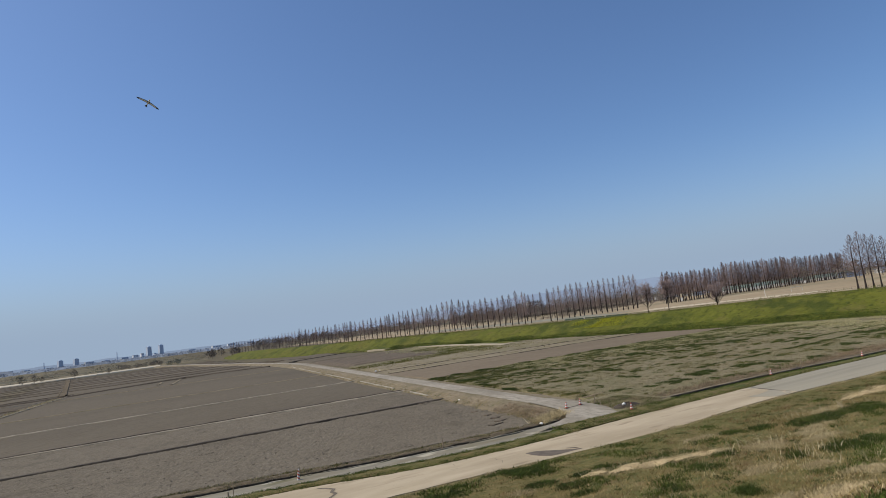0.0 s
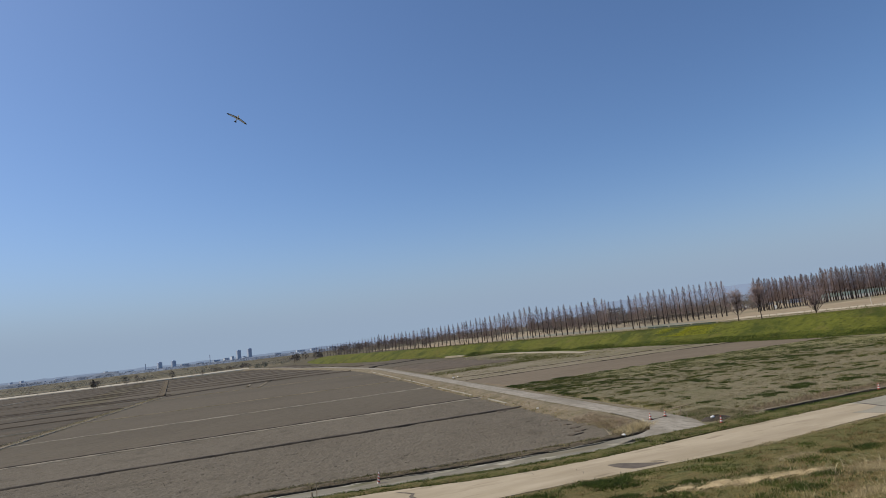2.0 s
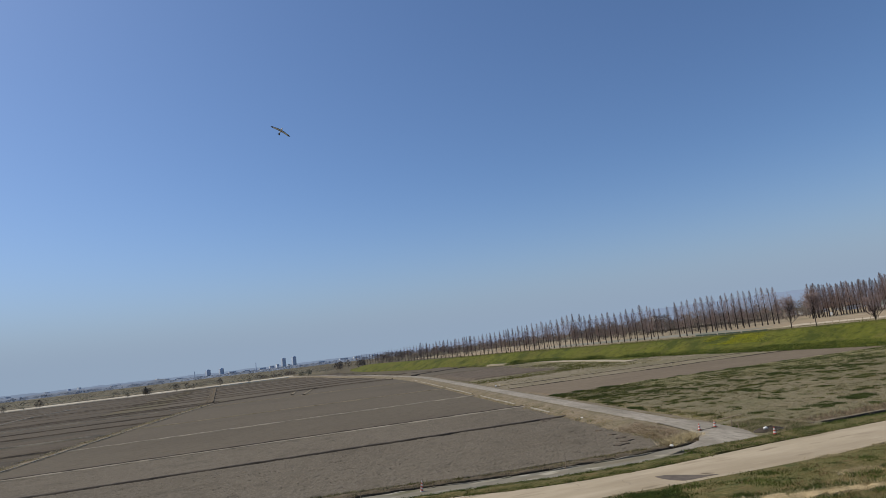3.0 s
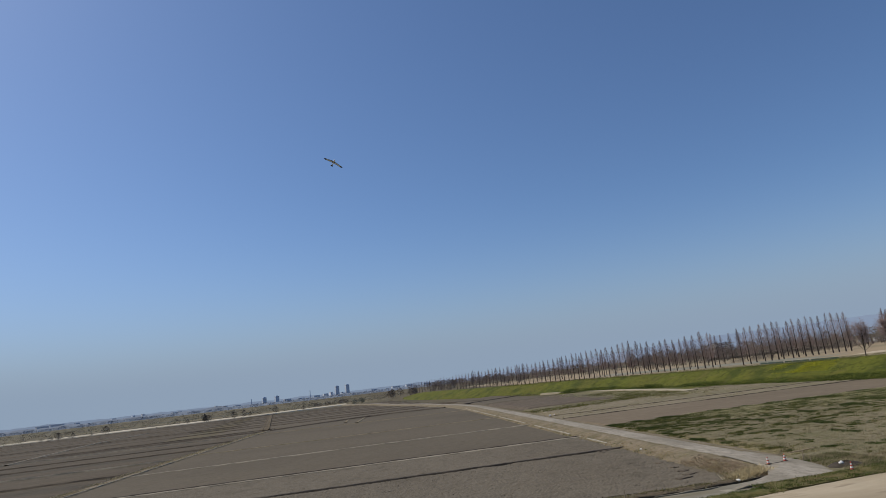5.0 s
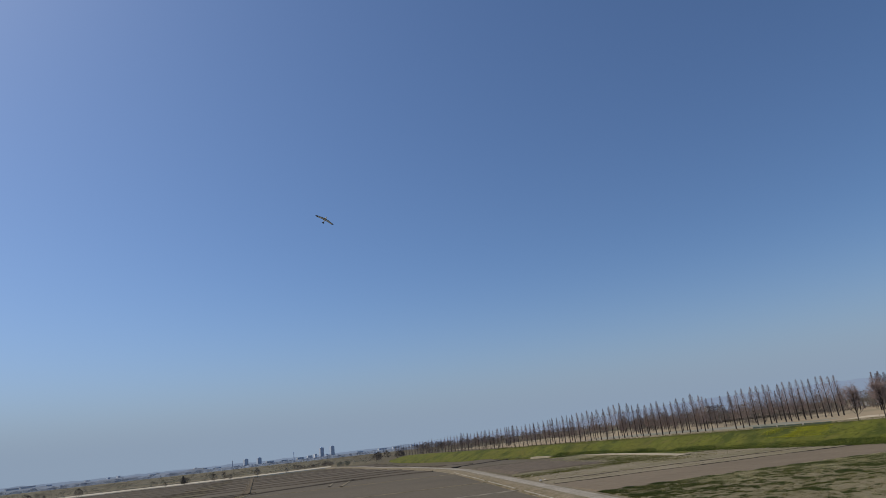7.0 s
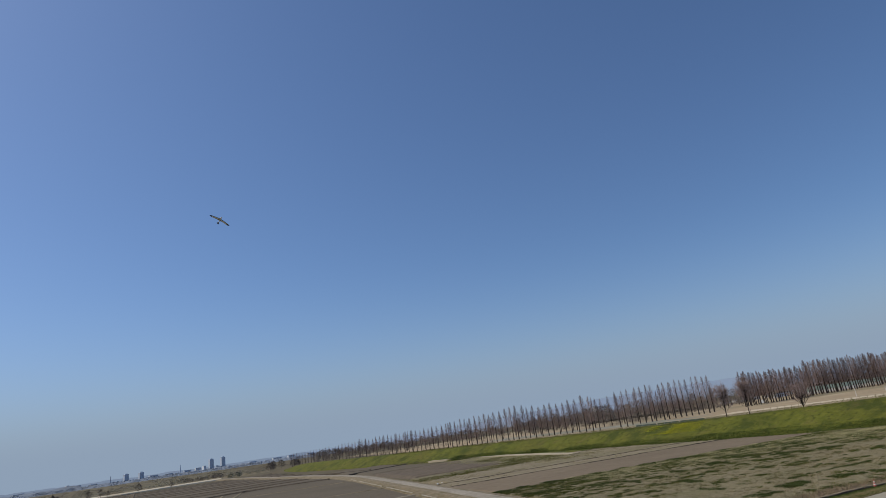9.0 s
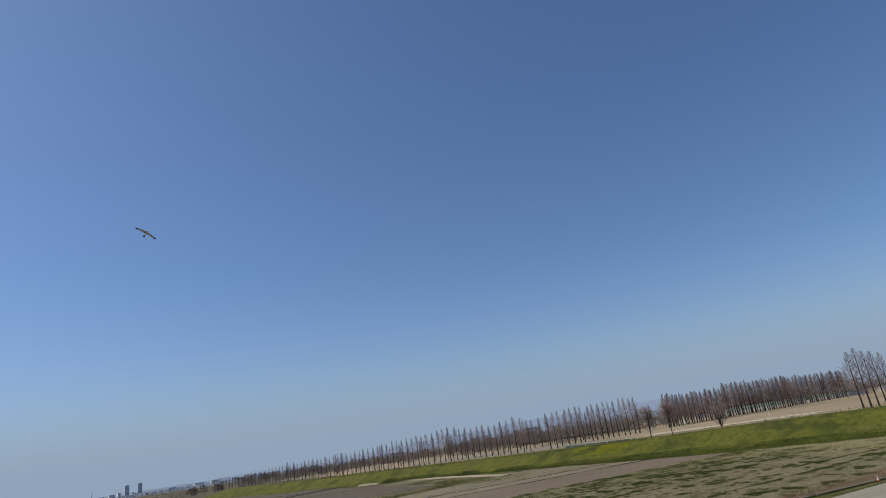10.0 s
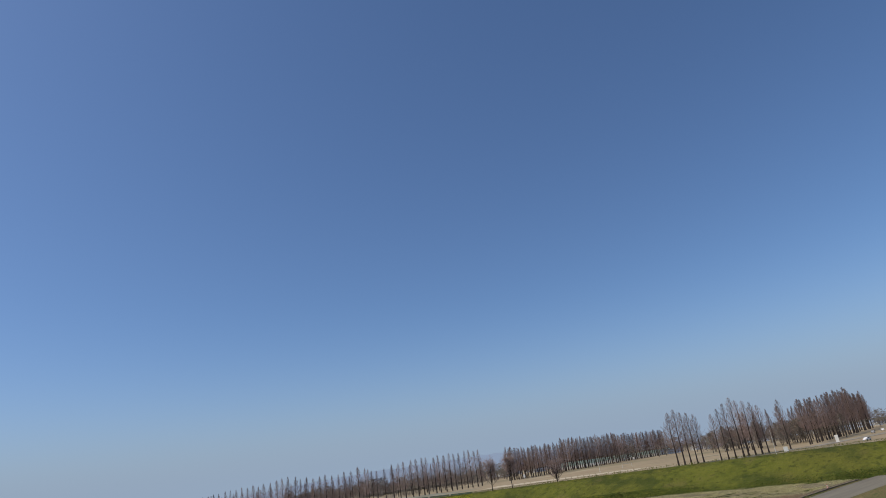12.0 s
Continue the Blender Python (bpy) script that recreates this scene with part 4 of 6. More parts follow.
belt("far_wood", 1000, polar(-34, 14, 1900, 3300), (5, 11), M_HAZYWOOD, "distant belt of woods on the horizon, haze-coloured grey-blue", 30, 4, 1.3, 0.19)
belt("scrub", 260, polar(-34, 9, 760, 1900), (1.2, 3.0), M_FARTWIG, "low bare scrub on the far plain", 45, 5, 1.8, 0.09)
belt("scrub", 26, polar(-2.5, 0.8, 640, 760), (2.2, 4.5), M_FARTWIG, "clump of brown bushes on the far plain", 130, 6, 1.0, 0.04)
belt("scrub", 6, polar(1.2, 2.3, 560, 640), (2.5, 4.5), M_FARLEAF, "dark shrubs beside the pale track", 200, 7, 0.7, 0.03)
belt("scrub", 300, lambda rng: (rng.uniform(118, 212), 395 + 520 * rng.random() ** 1.4, -0.3), (0.8, 2.0), M_FARTWIG, "low brown scrub between levee and park trees", 34, 39, 1.9, 0.05)
belt("scrub", 120, lambda rng: (rng.uniform(200, 330), rng.uniform(352, 415), 0.0), (0.5, 1.4), M_FARTWIG, "low brown undergrowth behind the tree row", 34, 40, 2.2, 0.06)
belt("scrub", 80, polar(6.2, 19, 430, 520, -0.3), (1.0, 2.6), M_FARTWIG, "low brown scrub behind the levee end", 40, 38, 1.4, 0.03)
belt("scrub", 90, polar(8, 25, 540, 640, 0), (1.2, 2.6), M_FARTWIG, "low brown scrub below the park trees", 40, 37, 1.6, 0.04)
belt("scrub", 10, polar(4.3, 7.0, 620, 760), (5, 9), M_FARTWIG, "bare trees at the levee end", 160, 8, 0.5, 0.04)
belt("scrub", 30, polar(-30, -3, 500, 575), (0.6, 1.6), M_FARTWIG, "low dark bushes in front of the pale track", 120, 30, 0.9, 0.03)
belt("scrub", 12, polar(-22, -3, 575, 600), (3.5, 7), M_FARTWIG, "bare bushes along the pale track", 240, 10, 0.5, 0.02)
belt("scrub", 170, polar(-34, 6, 640, 1500), (2, 5), M_FARLEAF, "dark hedges on the far plain", 60, 31, 2.2, 0.05)
belt("scrub", 90, polar(-32, 4, 612, 640), (1.0, 2.6), M_FARLEAF, "dark low hedge behind the pale track", 60, 32, 1.2, 0.05)
belt("far_wood", 60, polar(62, 72, 460, 580, 0), (12, 18), M_FARTWIG, "brown leafless trees behind the near row", 300, 33, 0.24, 0.011)
belt("scrub", 150, polar(-34, 6, 620, 1300), (1.5, 4.5), M_FARTWIG, "brown leafless hedges on the far plain", 70, 64, 1.8, 0.05)
belt("scrub", 1, polar(-11.3, -11.2, 590, 591), (6.5, 6.6), M_FARLEAF, "single dark evergreen on the plain", 420, 11, 0.36, 0.06, True)
belt("scrub", 150, polar(8, 27, 620, 900, 0), (4, 8), M_FARTWIG, "bare shrubs behind the park trees", 60, 12, 0.7, 0.05)
belt("scrub", 130, polar(27, 44, 520, 700, 0), (3, 6), M_FARTWIG, "bare shrubs behind the park lawn", 60, 22, 0.7, 0.05)


strip("dark_hedge", [(700 * math.sin(radians(a)), 700 * math.cos(radians(a))) for a in (32.5, 34, 36, 38, 40, 41.8)], [(-0.9, -0.2), (-0.8, 1.6), (-0.4, 2.3), (0.4, 2.3), (0.8, 1.6), (0.9, -0.2)], M_DARKHEDGE, step=2.0, rough=0.3,
      label="long dark clipped hedge behind the park rows", category="hedge")

# ---- distance: hills and town ----
def ridge(name, a0, a1, r, heights, label, rug=0.10, base=-1.0, mat=M_FARHILL):
    top, bot = [], []
    n = 160
    for i in range(n + 1):
        a = radians(a0 + (a1 - a0) * i / n)
        h = smooth_line(heights, [a0 + (a1 - a0) * i / n])[0][0]
        h *= 1 + rug * nz(i, 0, 0.21, r) + rug * 0.6 * nz(i, 3, 0.7, r)
        bot.append((r * math.sin(a), r * math.cos(a), base))
        top.append((r * math.sin(a) * 1.03, r * math.cos(a) * 1.03, max(h, 0.5)))
    v, f = sweep([bot, top])
    return thing(name, v, f, mat, label, "hills", kind="structure", smooth=True)


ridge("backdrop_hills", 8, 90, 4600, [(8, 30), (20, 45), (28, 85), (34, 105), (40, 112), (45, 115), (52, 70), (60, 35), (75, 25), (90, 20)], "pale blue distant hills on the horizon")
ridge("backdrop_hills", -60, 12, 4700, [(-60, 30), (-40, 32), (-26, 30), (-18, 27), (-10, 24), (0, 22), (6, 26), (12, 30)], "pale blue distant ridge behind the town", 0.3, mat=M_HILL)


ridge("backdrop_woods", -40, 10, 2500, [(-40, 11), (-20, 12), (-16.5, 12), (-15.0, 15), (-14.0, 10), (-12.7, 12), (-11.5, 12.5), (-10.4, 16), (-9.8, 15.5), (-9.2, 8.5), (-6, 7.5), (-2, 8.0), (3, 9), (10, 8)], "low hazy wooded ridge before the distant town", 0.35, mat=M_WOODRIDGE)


def block(name, az, dist, width, depth, height, floors, bays, mat, win, label, category="building", roof=None, base=-0.9):
    """A distant building: walls, a parapet or roof, and its own rows of windows facing the fields."""
    b = new(name)
    part("wall", box_bm(-width / 2, 0, 0, width / 2, depth, height), mat, b)
    part("roof", box_bm(-width / 2 - 0.4, -0.4, height, width / 2 + 0.4, depth + 0.4, height + max(0.8, height * 0.03)), roof or mat, b)
    if floors:
        fh, bw = height / floors, width / bays
        me = None
        for i in range(floors):
            for j in range(bays):
                x0, z0 = -width / 2 + bw * (j + 0.2), fh * (i + 0.35)
                if me is None:
                    ob = part("window", box_bm(0, -0.25, 0, bw * 0.6, -0.02, fh * 0.5), win, b)
                    me = ob.data
                else:
                    ob = new("window", me)
                    ob.parent = b
                ob.location = (x0, 0, z0)
    if floors >= 6:
        part("penthouse", box_bm(-width * 0.22, depth * 0.2, height, width * 0.26, depth * 0.8, height + 5.5), mat, b)
        part("parapet", box_bm(-width * 0.36, depth * 0.1, height, width * 0.38, depth * 0.9, height + 2.8), mat, b)
    a = radians(az)
    b.matrix_basis = pose(dist * math.sin(a), dist * math.cos(a), base, 0, 0, 24 - az)
    return tagged(b, label, category, "town buildings")


TOWN = 4200.0
k = TOWN * math.pi / 180
for az, w, el, fl in ((-0.06, 0.33, 0.69, 10), (0.85, 0.32, 0.73, 10)):
    block("tower_block", az, TOWN, w * k, 22, el * k + 10, fl, 4, M_TOWER, M_TOWERWIN, "tall grey apartment tower in the distant town", "tower")
for az, w, el, fl in ((-6.35, 0.33, 0.42, 6), (-5.28, 0.33, 0.42, 6)):
    block("tower_block", az, TOWN, w * k, 22, el * k + 10, fl, 4, M_TOWER, M_TOWERWIN, "grey apartment block in the distant town", "tower")
rb = random.Random(9)
for az, w, el in ((-1.1, 0.6, 0.28), (-1.9, 0.9, 0.2), (-3.2, 0.8, 0.12), (-4.4, 0.9, 0.16), (-8.6, 0.8, 0.12), (-9.6, 0.6, 0.2), (-10.3, 0.3, 0.3), (-13.5, 0.7, 0.14), (-15.9, 0.3, 0.35), (-16.6, 0.3, 0.3), (-18.0, 0.8, 0.14),
                  (-20.5, 0.5, 0.22), (-22.5, 0.9, 0.12), (3.2, 0.9, 0.14), (5.2, 1.2, 0.2), (6.4, 1.0, 0.24), (8.0, 1.0, 0.2), (0.35, 0.3, 0.25), (-0.6, 0.3, 0.35)):
    block("town_building", az, TOWN - rb.uniform(50, 700), w * k * 0.6, 18, (el * k + 9) * 0.75, 2, 3, M_HOUSE if rb.random() < 0.5 else M_TOWER, M_TOWERWIN, "low pale building in the distant town")
for az, el in ((-2.47, 0.585), (-7.47, 0.42)):
    c = new("chimney")
    part("shaft", ring_tube([(4.0, 0), (2.6, el * k * 0.6), (2.1, el * k + 10)], 10), M_TOWER, c)
    part("rim", ring_tube([(2.4, el * k + 10), (2.4, el * k + 12)], 10), M_TOWERWIN, c)
    c.matrix_basis = pose(TOWN * math.sin(radians(az)), TOWN * math.cos(radians(az)), -0.9)
    tagged(c, "tall slender grey chimney in the distant town", "chimney")
block("apartment_house", 33.75, 1150, 20, 12, 21, 5, 6, M_WHITE, M_TOWERWIN, "pale five-storey apartment house behind the trees", roof=M_HAZEROOF)
for i in range(40):
    az = 44 + i * 0.8 + rb.uniform(-0.3, 0.3)
    block("house", az, rb.uniform(780, 900), rb.uniform(9, 18), 9, rb.uniform(4.5, 7.5), 2, 3, M_PLASTER, M_TOWERWIN, "small pale house beyond the park", "house", roof=M_ROOF)

for i in range(22):
    az = -30 + i * 1.8 + rb.uniform(-0.4, 0.4)
    block("town_building", az, TOWN - rb.uniform(100, 1500), rb.uniform(12, 40), 14, rb.uniform(6, 15), 0, 0, M_HOUSE if rb.random() < 0.6 else M_TOWER, M_TOWERWIN, "small pale building in the distant town", roof=M_HAZEROOF)

for i in range(24):
    az = -35 + i * 1.0 + rb.uniform(-0.3, 0.3)
    h = rb.uniform(8, 17) if rb.random() < 0.88 else rb.uniform(20, 32)
    block("town_building", az, TOWN - rb.uniform(-150, 900), rb.uniform(18, 70), 16, h, 0, 0, M_HOUSE, M_TOWERWIN, "pale hazy building in the distant town", roof=M_HOUSE)

# tennis nets and pale fence behind the deep rows
for i in range(20):
    az = 50.0 + i * 0.47
    d = 660 + 9.5 * i
    x, y = d * math.sin(radians(az)), d * math.cos(radians(az))
    fence = new("net_fence")
    part("net", box_bm(-3, -0.03, 2.6, 3, 0.03, 6.4), M_COURT, fence, "green netting")
    part("low_wall", box_bm(-3, -0.08, 0, 3, 0.08, 2.6), M_WHITE, fence, "pale low wall")
    for p in range(3):
        part("post", box_bm(-3 + p * 3 - 0.06, -0.1, 0, -3 + p * 3 + 0.06, 0.1, 6.6), M_STEEL, fence)
    fence.matrix_basis = pose(x, y, 0, 0, 0, -42)
    tagged(fence, "green netted sports court fence on a pale wall", "fence", "court fences")


# ---- things by the road ----
def traffic_cone(height=0.7):
    c = new("traffic_cone")
    part("base", box_bm(-0.19, -0.19, 0, 0.19, 0.19, 0.035, 0.008), M_BLACK, c, "black rubber base")
    r = lambda z: 0.135 - 0.105 * (z - 0.03) / (height - 0.03)
    n = 5
    for i in range(n):
        z0, z1 = 0.03 + (height - 0.03) * i / n, 0.03 + (height - 0.03) * (i + 1) / n
        part("band", ring_tube([(r(z0), z0), (r(z1), z1)], 14), M_ORANGE if i % 2 == 0 else M_WHITE, c)
    return tagged(c, "orange and white striped traffic cone on the roadside", "traffic cone", "traffic cones")


cone = traffic_cone(0.60)
cone.matrix_basis = pose(35.3, 49.7, 0.09, 0, 0, 12)
for x, y, z, a in ((37.15, 50.0, 0.09, 40), (37.5, 43.2, 0.09, 75), (57.5, 44.4, 0.04, 15), (71.4, 43.3, 0.04, 50), (95.6, 43.75, 0.0, 30), (116.6, 43.65, 0.0, 65)):
    copy_thing(cone, pose(x, y, z, 0, 0, a))
post = new("marker_post")
pv = [((0.115 - 0.075 * k / 24) * math.cos(2 * math.pi * i / 16), (0.115 - 0.075 * k / 24) * math.sin(2 * math.pi * i / 16), 0.76 * k / 24) for k in range(25) for i in range(16)]
pf = [(k * 16 + i, k * 16 + (i + 1) % 16, (k + 1) * 16 + (i + 1) % 16, (k + 1) * 16 + i) for k in range(24) for i in range(16)]
for w, m in enumerate((M_ORANGE, M_WHITE)):
    part("stripe", (pv, [q for q in pf if int(q[0] // 16 / 3.6 + q[0] % 16 / 8) % 2 == w]), m, post)
part("cap", ring_tube([(0.04, 0.755), (0.03, 0.775), (0.0, 0.78)], 12), M_WHITE, post)
post.matrix_basis = pose(8.95, 46.3, -0.13, 3, 4, 0)
tagged(post, "red and white striped marker post by the canal", "marker post")


def stake(x, y, z, h, r=0.03, tilt=2, mat=M_BAMBOO, label="thin weathered wooden stake in the field edge"):
    v, f = ring_tube([(r, -0.2), (r * 0.95, h * 0.6), (r * 0.8, h)], 7)
    s = thing("stake", v, f, mat, label, "stake", "field stakes")
    s.matrix_basis = pose(x, y, z, tilt, tilt * 0.5, 0)


stake(62.4, 44.4, 0, 1.25, 0.04)
stake(38.6, 49.6, 0, 0.8, 0.05, 4)
stake(38.05, 48.0, 0, 0.55, 0.04, -6)
stake(20.0, 45.4, -0.14, 0.6, 0.03, 14)
stake(20.6, 46.6, -0.1, 0.6, 0.03, 5)
stake(4.46, 46.1, -0.12, 0.95, 0.03, 3)
stake(4.1, 45.7, -0.1, 0.35, 0.06, -5)

log = thing("fallen_pole", *ring_tube([(0.05, 0.0), (0.06, 0.9), (0.05, 1.9), (0.03, 2.3)], 8), M_BAMBOO, "pale fallen wooden pole in the weeds at the field corner", "pole")
log.matrix_basis = pose(40.3, 53.6, 0.02, 82, 0, 62)
rope = thing("barrier_rope", *sweep([[(35.4 + 1.6 * i / 8, 49.7 + 0.02 * i + 0.02 * math.sin(i), 0.12 - 0.03 * math.sin(math.pi * i / 8)), (35.4 + 1.6 * i / 8, 49.73 + 0.02 * i + 0.02 * math.sin(i), 0.155 - 0.03 * math.sin(math.pi * i / 8))] for i in range(9)]),
             M_BLACK, "dark rope between two traffic cones", "rope")

# dumped sack on a dark heap at the corner
hv, hf = [], []
for i in range(9):
    for j in range(16):
        a, r = 2 * math.pi * j / 16, 1.15 * i / 8
        hv.append((r * math.cos(a) * 1.3, r * math.sin(a) * 0.8, 0.30 * (1 - (i / 8) ** 2) * (1 + 0.5 * nz(i * 2, j * 2, 0.7)) - 0.04))
for i in range(8):
    for j in range(16):
        hf.append((i * 16 + j, i * 16 + (j + 1) % 16, (i + 1) * 16 + (j + 1) % 16, (i + 1) * 16 + j))
hp = thing("rubbish_heap", hv, hf, M_DARKEARTH, "dark heap of rubbish at the field corner", "heap")
hp.matrix_basis = pose(39.0, 45.5, 0.03)
bm = bmesh.new()
bmesh.ops.create_icosphere(bm, subdivisions=3, radius=0.32)
for q in bm.verts:
    q.co = Vector((q.co.x * 1.25, q.co.y * 0.85, q.co.z * 0.7)) * (1 + 0.28 * noise.noise(q.co * 5))
sack = new("sack")
part("bag", bm, M_WHITE, sack)
part("knot", ring_tube([(0.12, 0.12), (0.06, 0.20), (0.11, 0.28), (0.03, 0.31)], 9), M_WHITE, sack)
sack.matrix_basis = pose(38.5, 45.3, 0.24, 0, 0, 20) @ Matrix.Scale(0.60, 4)
tagged(sack, "crumpled white plastic sack lying on the heap", "sack")
for x, y, z, s in ((29.8, 46.0, 0.05, 0.55), (34.2, 70.6, -0.25, 0.4), (45.5, 135.1, 0.12, 0.9), (47.0, 136.5, 0.10, 0.6)):
    bm = bmesh.new()
    bmesh.ops.create_icosphere(bm, subdivisions=2, radius=0.3 * s)
    for q in bm.verts:
        q.co = Vector((q.co.x * 1.5, q.co.y * 0.8, q.co.z * 0.6)) * (1 + 0.3 * noise.noise(q.co * 4 + Vector((x, y, 0))))
    me = bpy.data.meshes.new("sack")
    bm.to_mesh(me)
    bm.free()
    me.materials.append(M_WHITE)
    ob = tagged(new("sack", me), "small crumpled white bag beside the track", "sack", "dumped bags")
    ob.matrix_basis = pose(x, y, z, 0, 0, x * 9)

# pale concrete flumes at the foot of the track's bank
for y0, y1 in ((81.8, 90.0), (98.6, 122.5), (131.0, 161.0), (166.5, 209.5), (216, 251)):
    x0, x1 = side_x(y0) - 4.1, side_x(y1) - 4.1
    fl = new("flume")
    d = Vector((x1 - x0, y1 - y0))
    n = max(2, round(d.length / 2.0))
    for i in range(n):
        part("block", box_bm(-0.12, d.length * i / n + 0.006, -0.25, 0.12, d.length * (i + 1) / n - 0.006, 0.17 + 0.015 * (i % 3), 0.02), M_WHITECON, fl)
    fl.matrix_basis = pose(x0, y0, FZ, 0, 0, -math.degrees(math.atan2(d.x, d.y)))
    tagged(fl, "pale concrete flume wall below the gravel track", "flume", "concrete flumes")

# road wear: asphalt patch, joint and cracks
def damp_patch(cx, cy, hx, hy):
    """A dark turned-up patch of soil on the paddy, low and lumpy."""
    n, m = 24, 4
    v = []
    for k in range(m + 1):
        for i in range(n):
            a = 2 * math.pi * i / n
            r = k / m * (1 + 0.6 * nz(math.cos(a) * 2 + cx, math.sin(a) * 2 + cy, 1.0, 63) + 0.25 * nz(i * 1.9, cx, 1.0, 64))
            x, y = cx + hx * r * math.cos(a), cy + hy * r * math.sin(a)
            v.append((x, y, FZ + (0.055 + 0.04 * nz(x, y, 2.0, 65) if k < m else -0.12)))
    f = [(k * n + i, k * n + (i + 1) % n, (k + 1) * n + (i + 1) % n, (k + 1) * n + i) for k in range(m) for i in range(n)]
    thing("damp_patch", v, f, M_DARKSOIL, "dark damp turned soil on the paddy", "soil", kind="structure")


for spot in ((32.0, 76.0, 1.3, 0.45), (30.6, 76.9, 1.0, 0.3), (31.0, 74.6, 0.8, 0.4), (30.4, 54.2, 0.8, 0.35), (31.0, 56.2, 0.7, 0.4), (29.2, 53.0, 1.0, 0.25), (31.4, 58.5, 0.5, 0.4), (31.8, 62.0, 0.4, 0.5)):
    damp_patch(*spot)


def blot(name, outline, mat, label, category):
    """A thin flat layer on the road, its outline rounded between the given points."""
    pts = [Vector(p) for p in outline]
    n = len(pts)
    ring = []
    for i in range(n):
        a, b, c, d = pts[i - 1], pts[i], pts[(i + 1) % n], pts[(i + 2) % n]
        for s in range(4):
            t = s / 4
            q = b * (1 - t) + c * t + (b * 2 - a - c) * (0.25 * t * (1 - t) ** 2) + (c * 2 - b - d) * (0.25 * t * t * (1 - t))
            q += Vector((nz(q.x, q.y, 2.5, 3), nz(q.x, q.y, 2.5, 8))) * 0.06
            ring.append((q.x, q.y, road_z(q.x, q.y) + 0.012))
    m = len(ring)
    low = [(x, y, z - 0.03) for x, y, z in ring]
    thing(name, ring + low, [tuple(range(m))] + [(i, i + m, (i + 1) % m + m, (i + 1) % m) for i in range(m)], mat, label, category, kind="structure")


blot("asphalt_patch", [(23.0, 37.9), (23.8, 37.75), (24.7, 36.95), (25.5, 36.25), (26.3, 35.85), (25.6, 35.76), (24.7, 35.78), (23.8, 35.85), (23.3, 36.4), (23.0, 37.1)], M_PATCH, "dark asphalt repair patch on the concrete road", "patch")
blot("asphalt_patch", [(25.6, 36.75), (25.9, 36.6), (26.25, 36.2), (26.0, 36.3)], M_PATCH, "small dark asphalt repair on the concrete road", "patch")
blot("asphalt_patch", [(50.6, 41.4), (50.5, 40.8), (50.35, 40.0), (50.1, 39.0), (49.95, 38.2), (49.9, 36.9), (49.83, 36.9), (49.8, 38.2), (49.85, 39.0), (50.05, 40.0), (50.3, 40.8), (50.5, 41.4)], M_PATCH, "dark worn joint between concrete and asphalt", "patch")
blot("asphalt_patch", [(49.75, 38.9), (49.7, 37.6), (49.6, 36.6), (48.6, 36.5), (47.6, 36.45), (47.2, 36.7), (46.6, 37.6), (46.2, 38.3), (47.6, 38.3), (48.8, 38.5)], M_ASPH, "thin grey asphalt spilled over the concrete's end", "patch")
for line, w in (([(9.2, 41.9), (9.75, 41.3), (10.0, 40.7), (9.75, 40.1), (9.8, 39.5), (9.3, 38.8), (9.1, 38.0), (9.2, 37.2), (8.9, 36.4)], 0.16),
                ([(20.6, 39.0), (20.9, 38.5), (20.7, 38.1), (20.9, 37.6), (20.6, 37.1)], 0.018), ([(17.6, 40.7), (17.9, 40.2), (18.2, 39.8), (18.1, 39.3)], 0.018), ([(12.3, 38.2), (13.4, 38.0), (14.6, 38.1), (15.4, 37.9)], 0.015)):
    secs = []
    for i, (x, y) in enumerate(line):
        z = road_z(x, y) + 0.012
        secs.append([(x - w * (0.5 + 0.5 * (i % 2)), y, z), (x + w * (0.6 + 0.4 * ((i + 1) % 2)), y, z)])
    thing("road_crack", *sweep(secs), M_CRACK, "dark dirt-filled crack across the road", "crack", kind="structure")


# ---- boards, parked cars and goal in the park ----
def board(x, y, z, w, h, leg, turn, label):
    b = new("notice_board")
    part("panel", box_bm(-w / 2, -0.03, leg, w / 2, 0.03, leg + h, 0.01), M_WHITE, b)
    for s in (-1, 1):
        part("post", box_bm(s * w * 0.4 - 0.04, 0.03, -0.3, s * w * 0.4 + 0.04, 0.11, leg + h * 0.9), M_STEEL, b)
    b.matrix_basis = pose(x, y, z, 0, 0, turn)
    tagged(b, label, "notice board", "notice boards")


board(145.6, 60.3, 5.08, 0.9, 1.0, 0.3, -62, "small white notice board on the levee crest")
board(345, 118, 0.0, 1.5, 3.4, 0.6, -70, "tall white notice board on the park lawn")
pole = thing("flag_pole", *ring_tube([(0.05, -0.3), (0.04, 3.0), (0.02, 5.2)], 7), M_WHITE, "thin pale pole beside the notice board", "pole")
pole.matrix_basis = pose(144.3, 62.0, 5.06, 4, -8, 0)


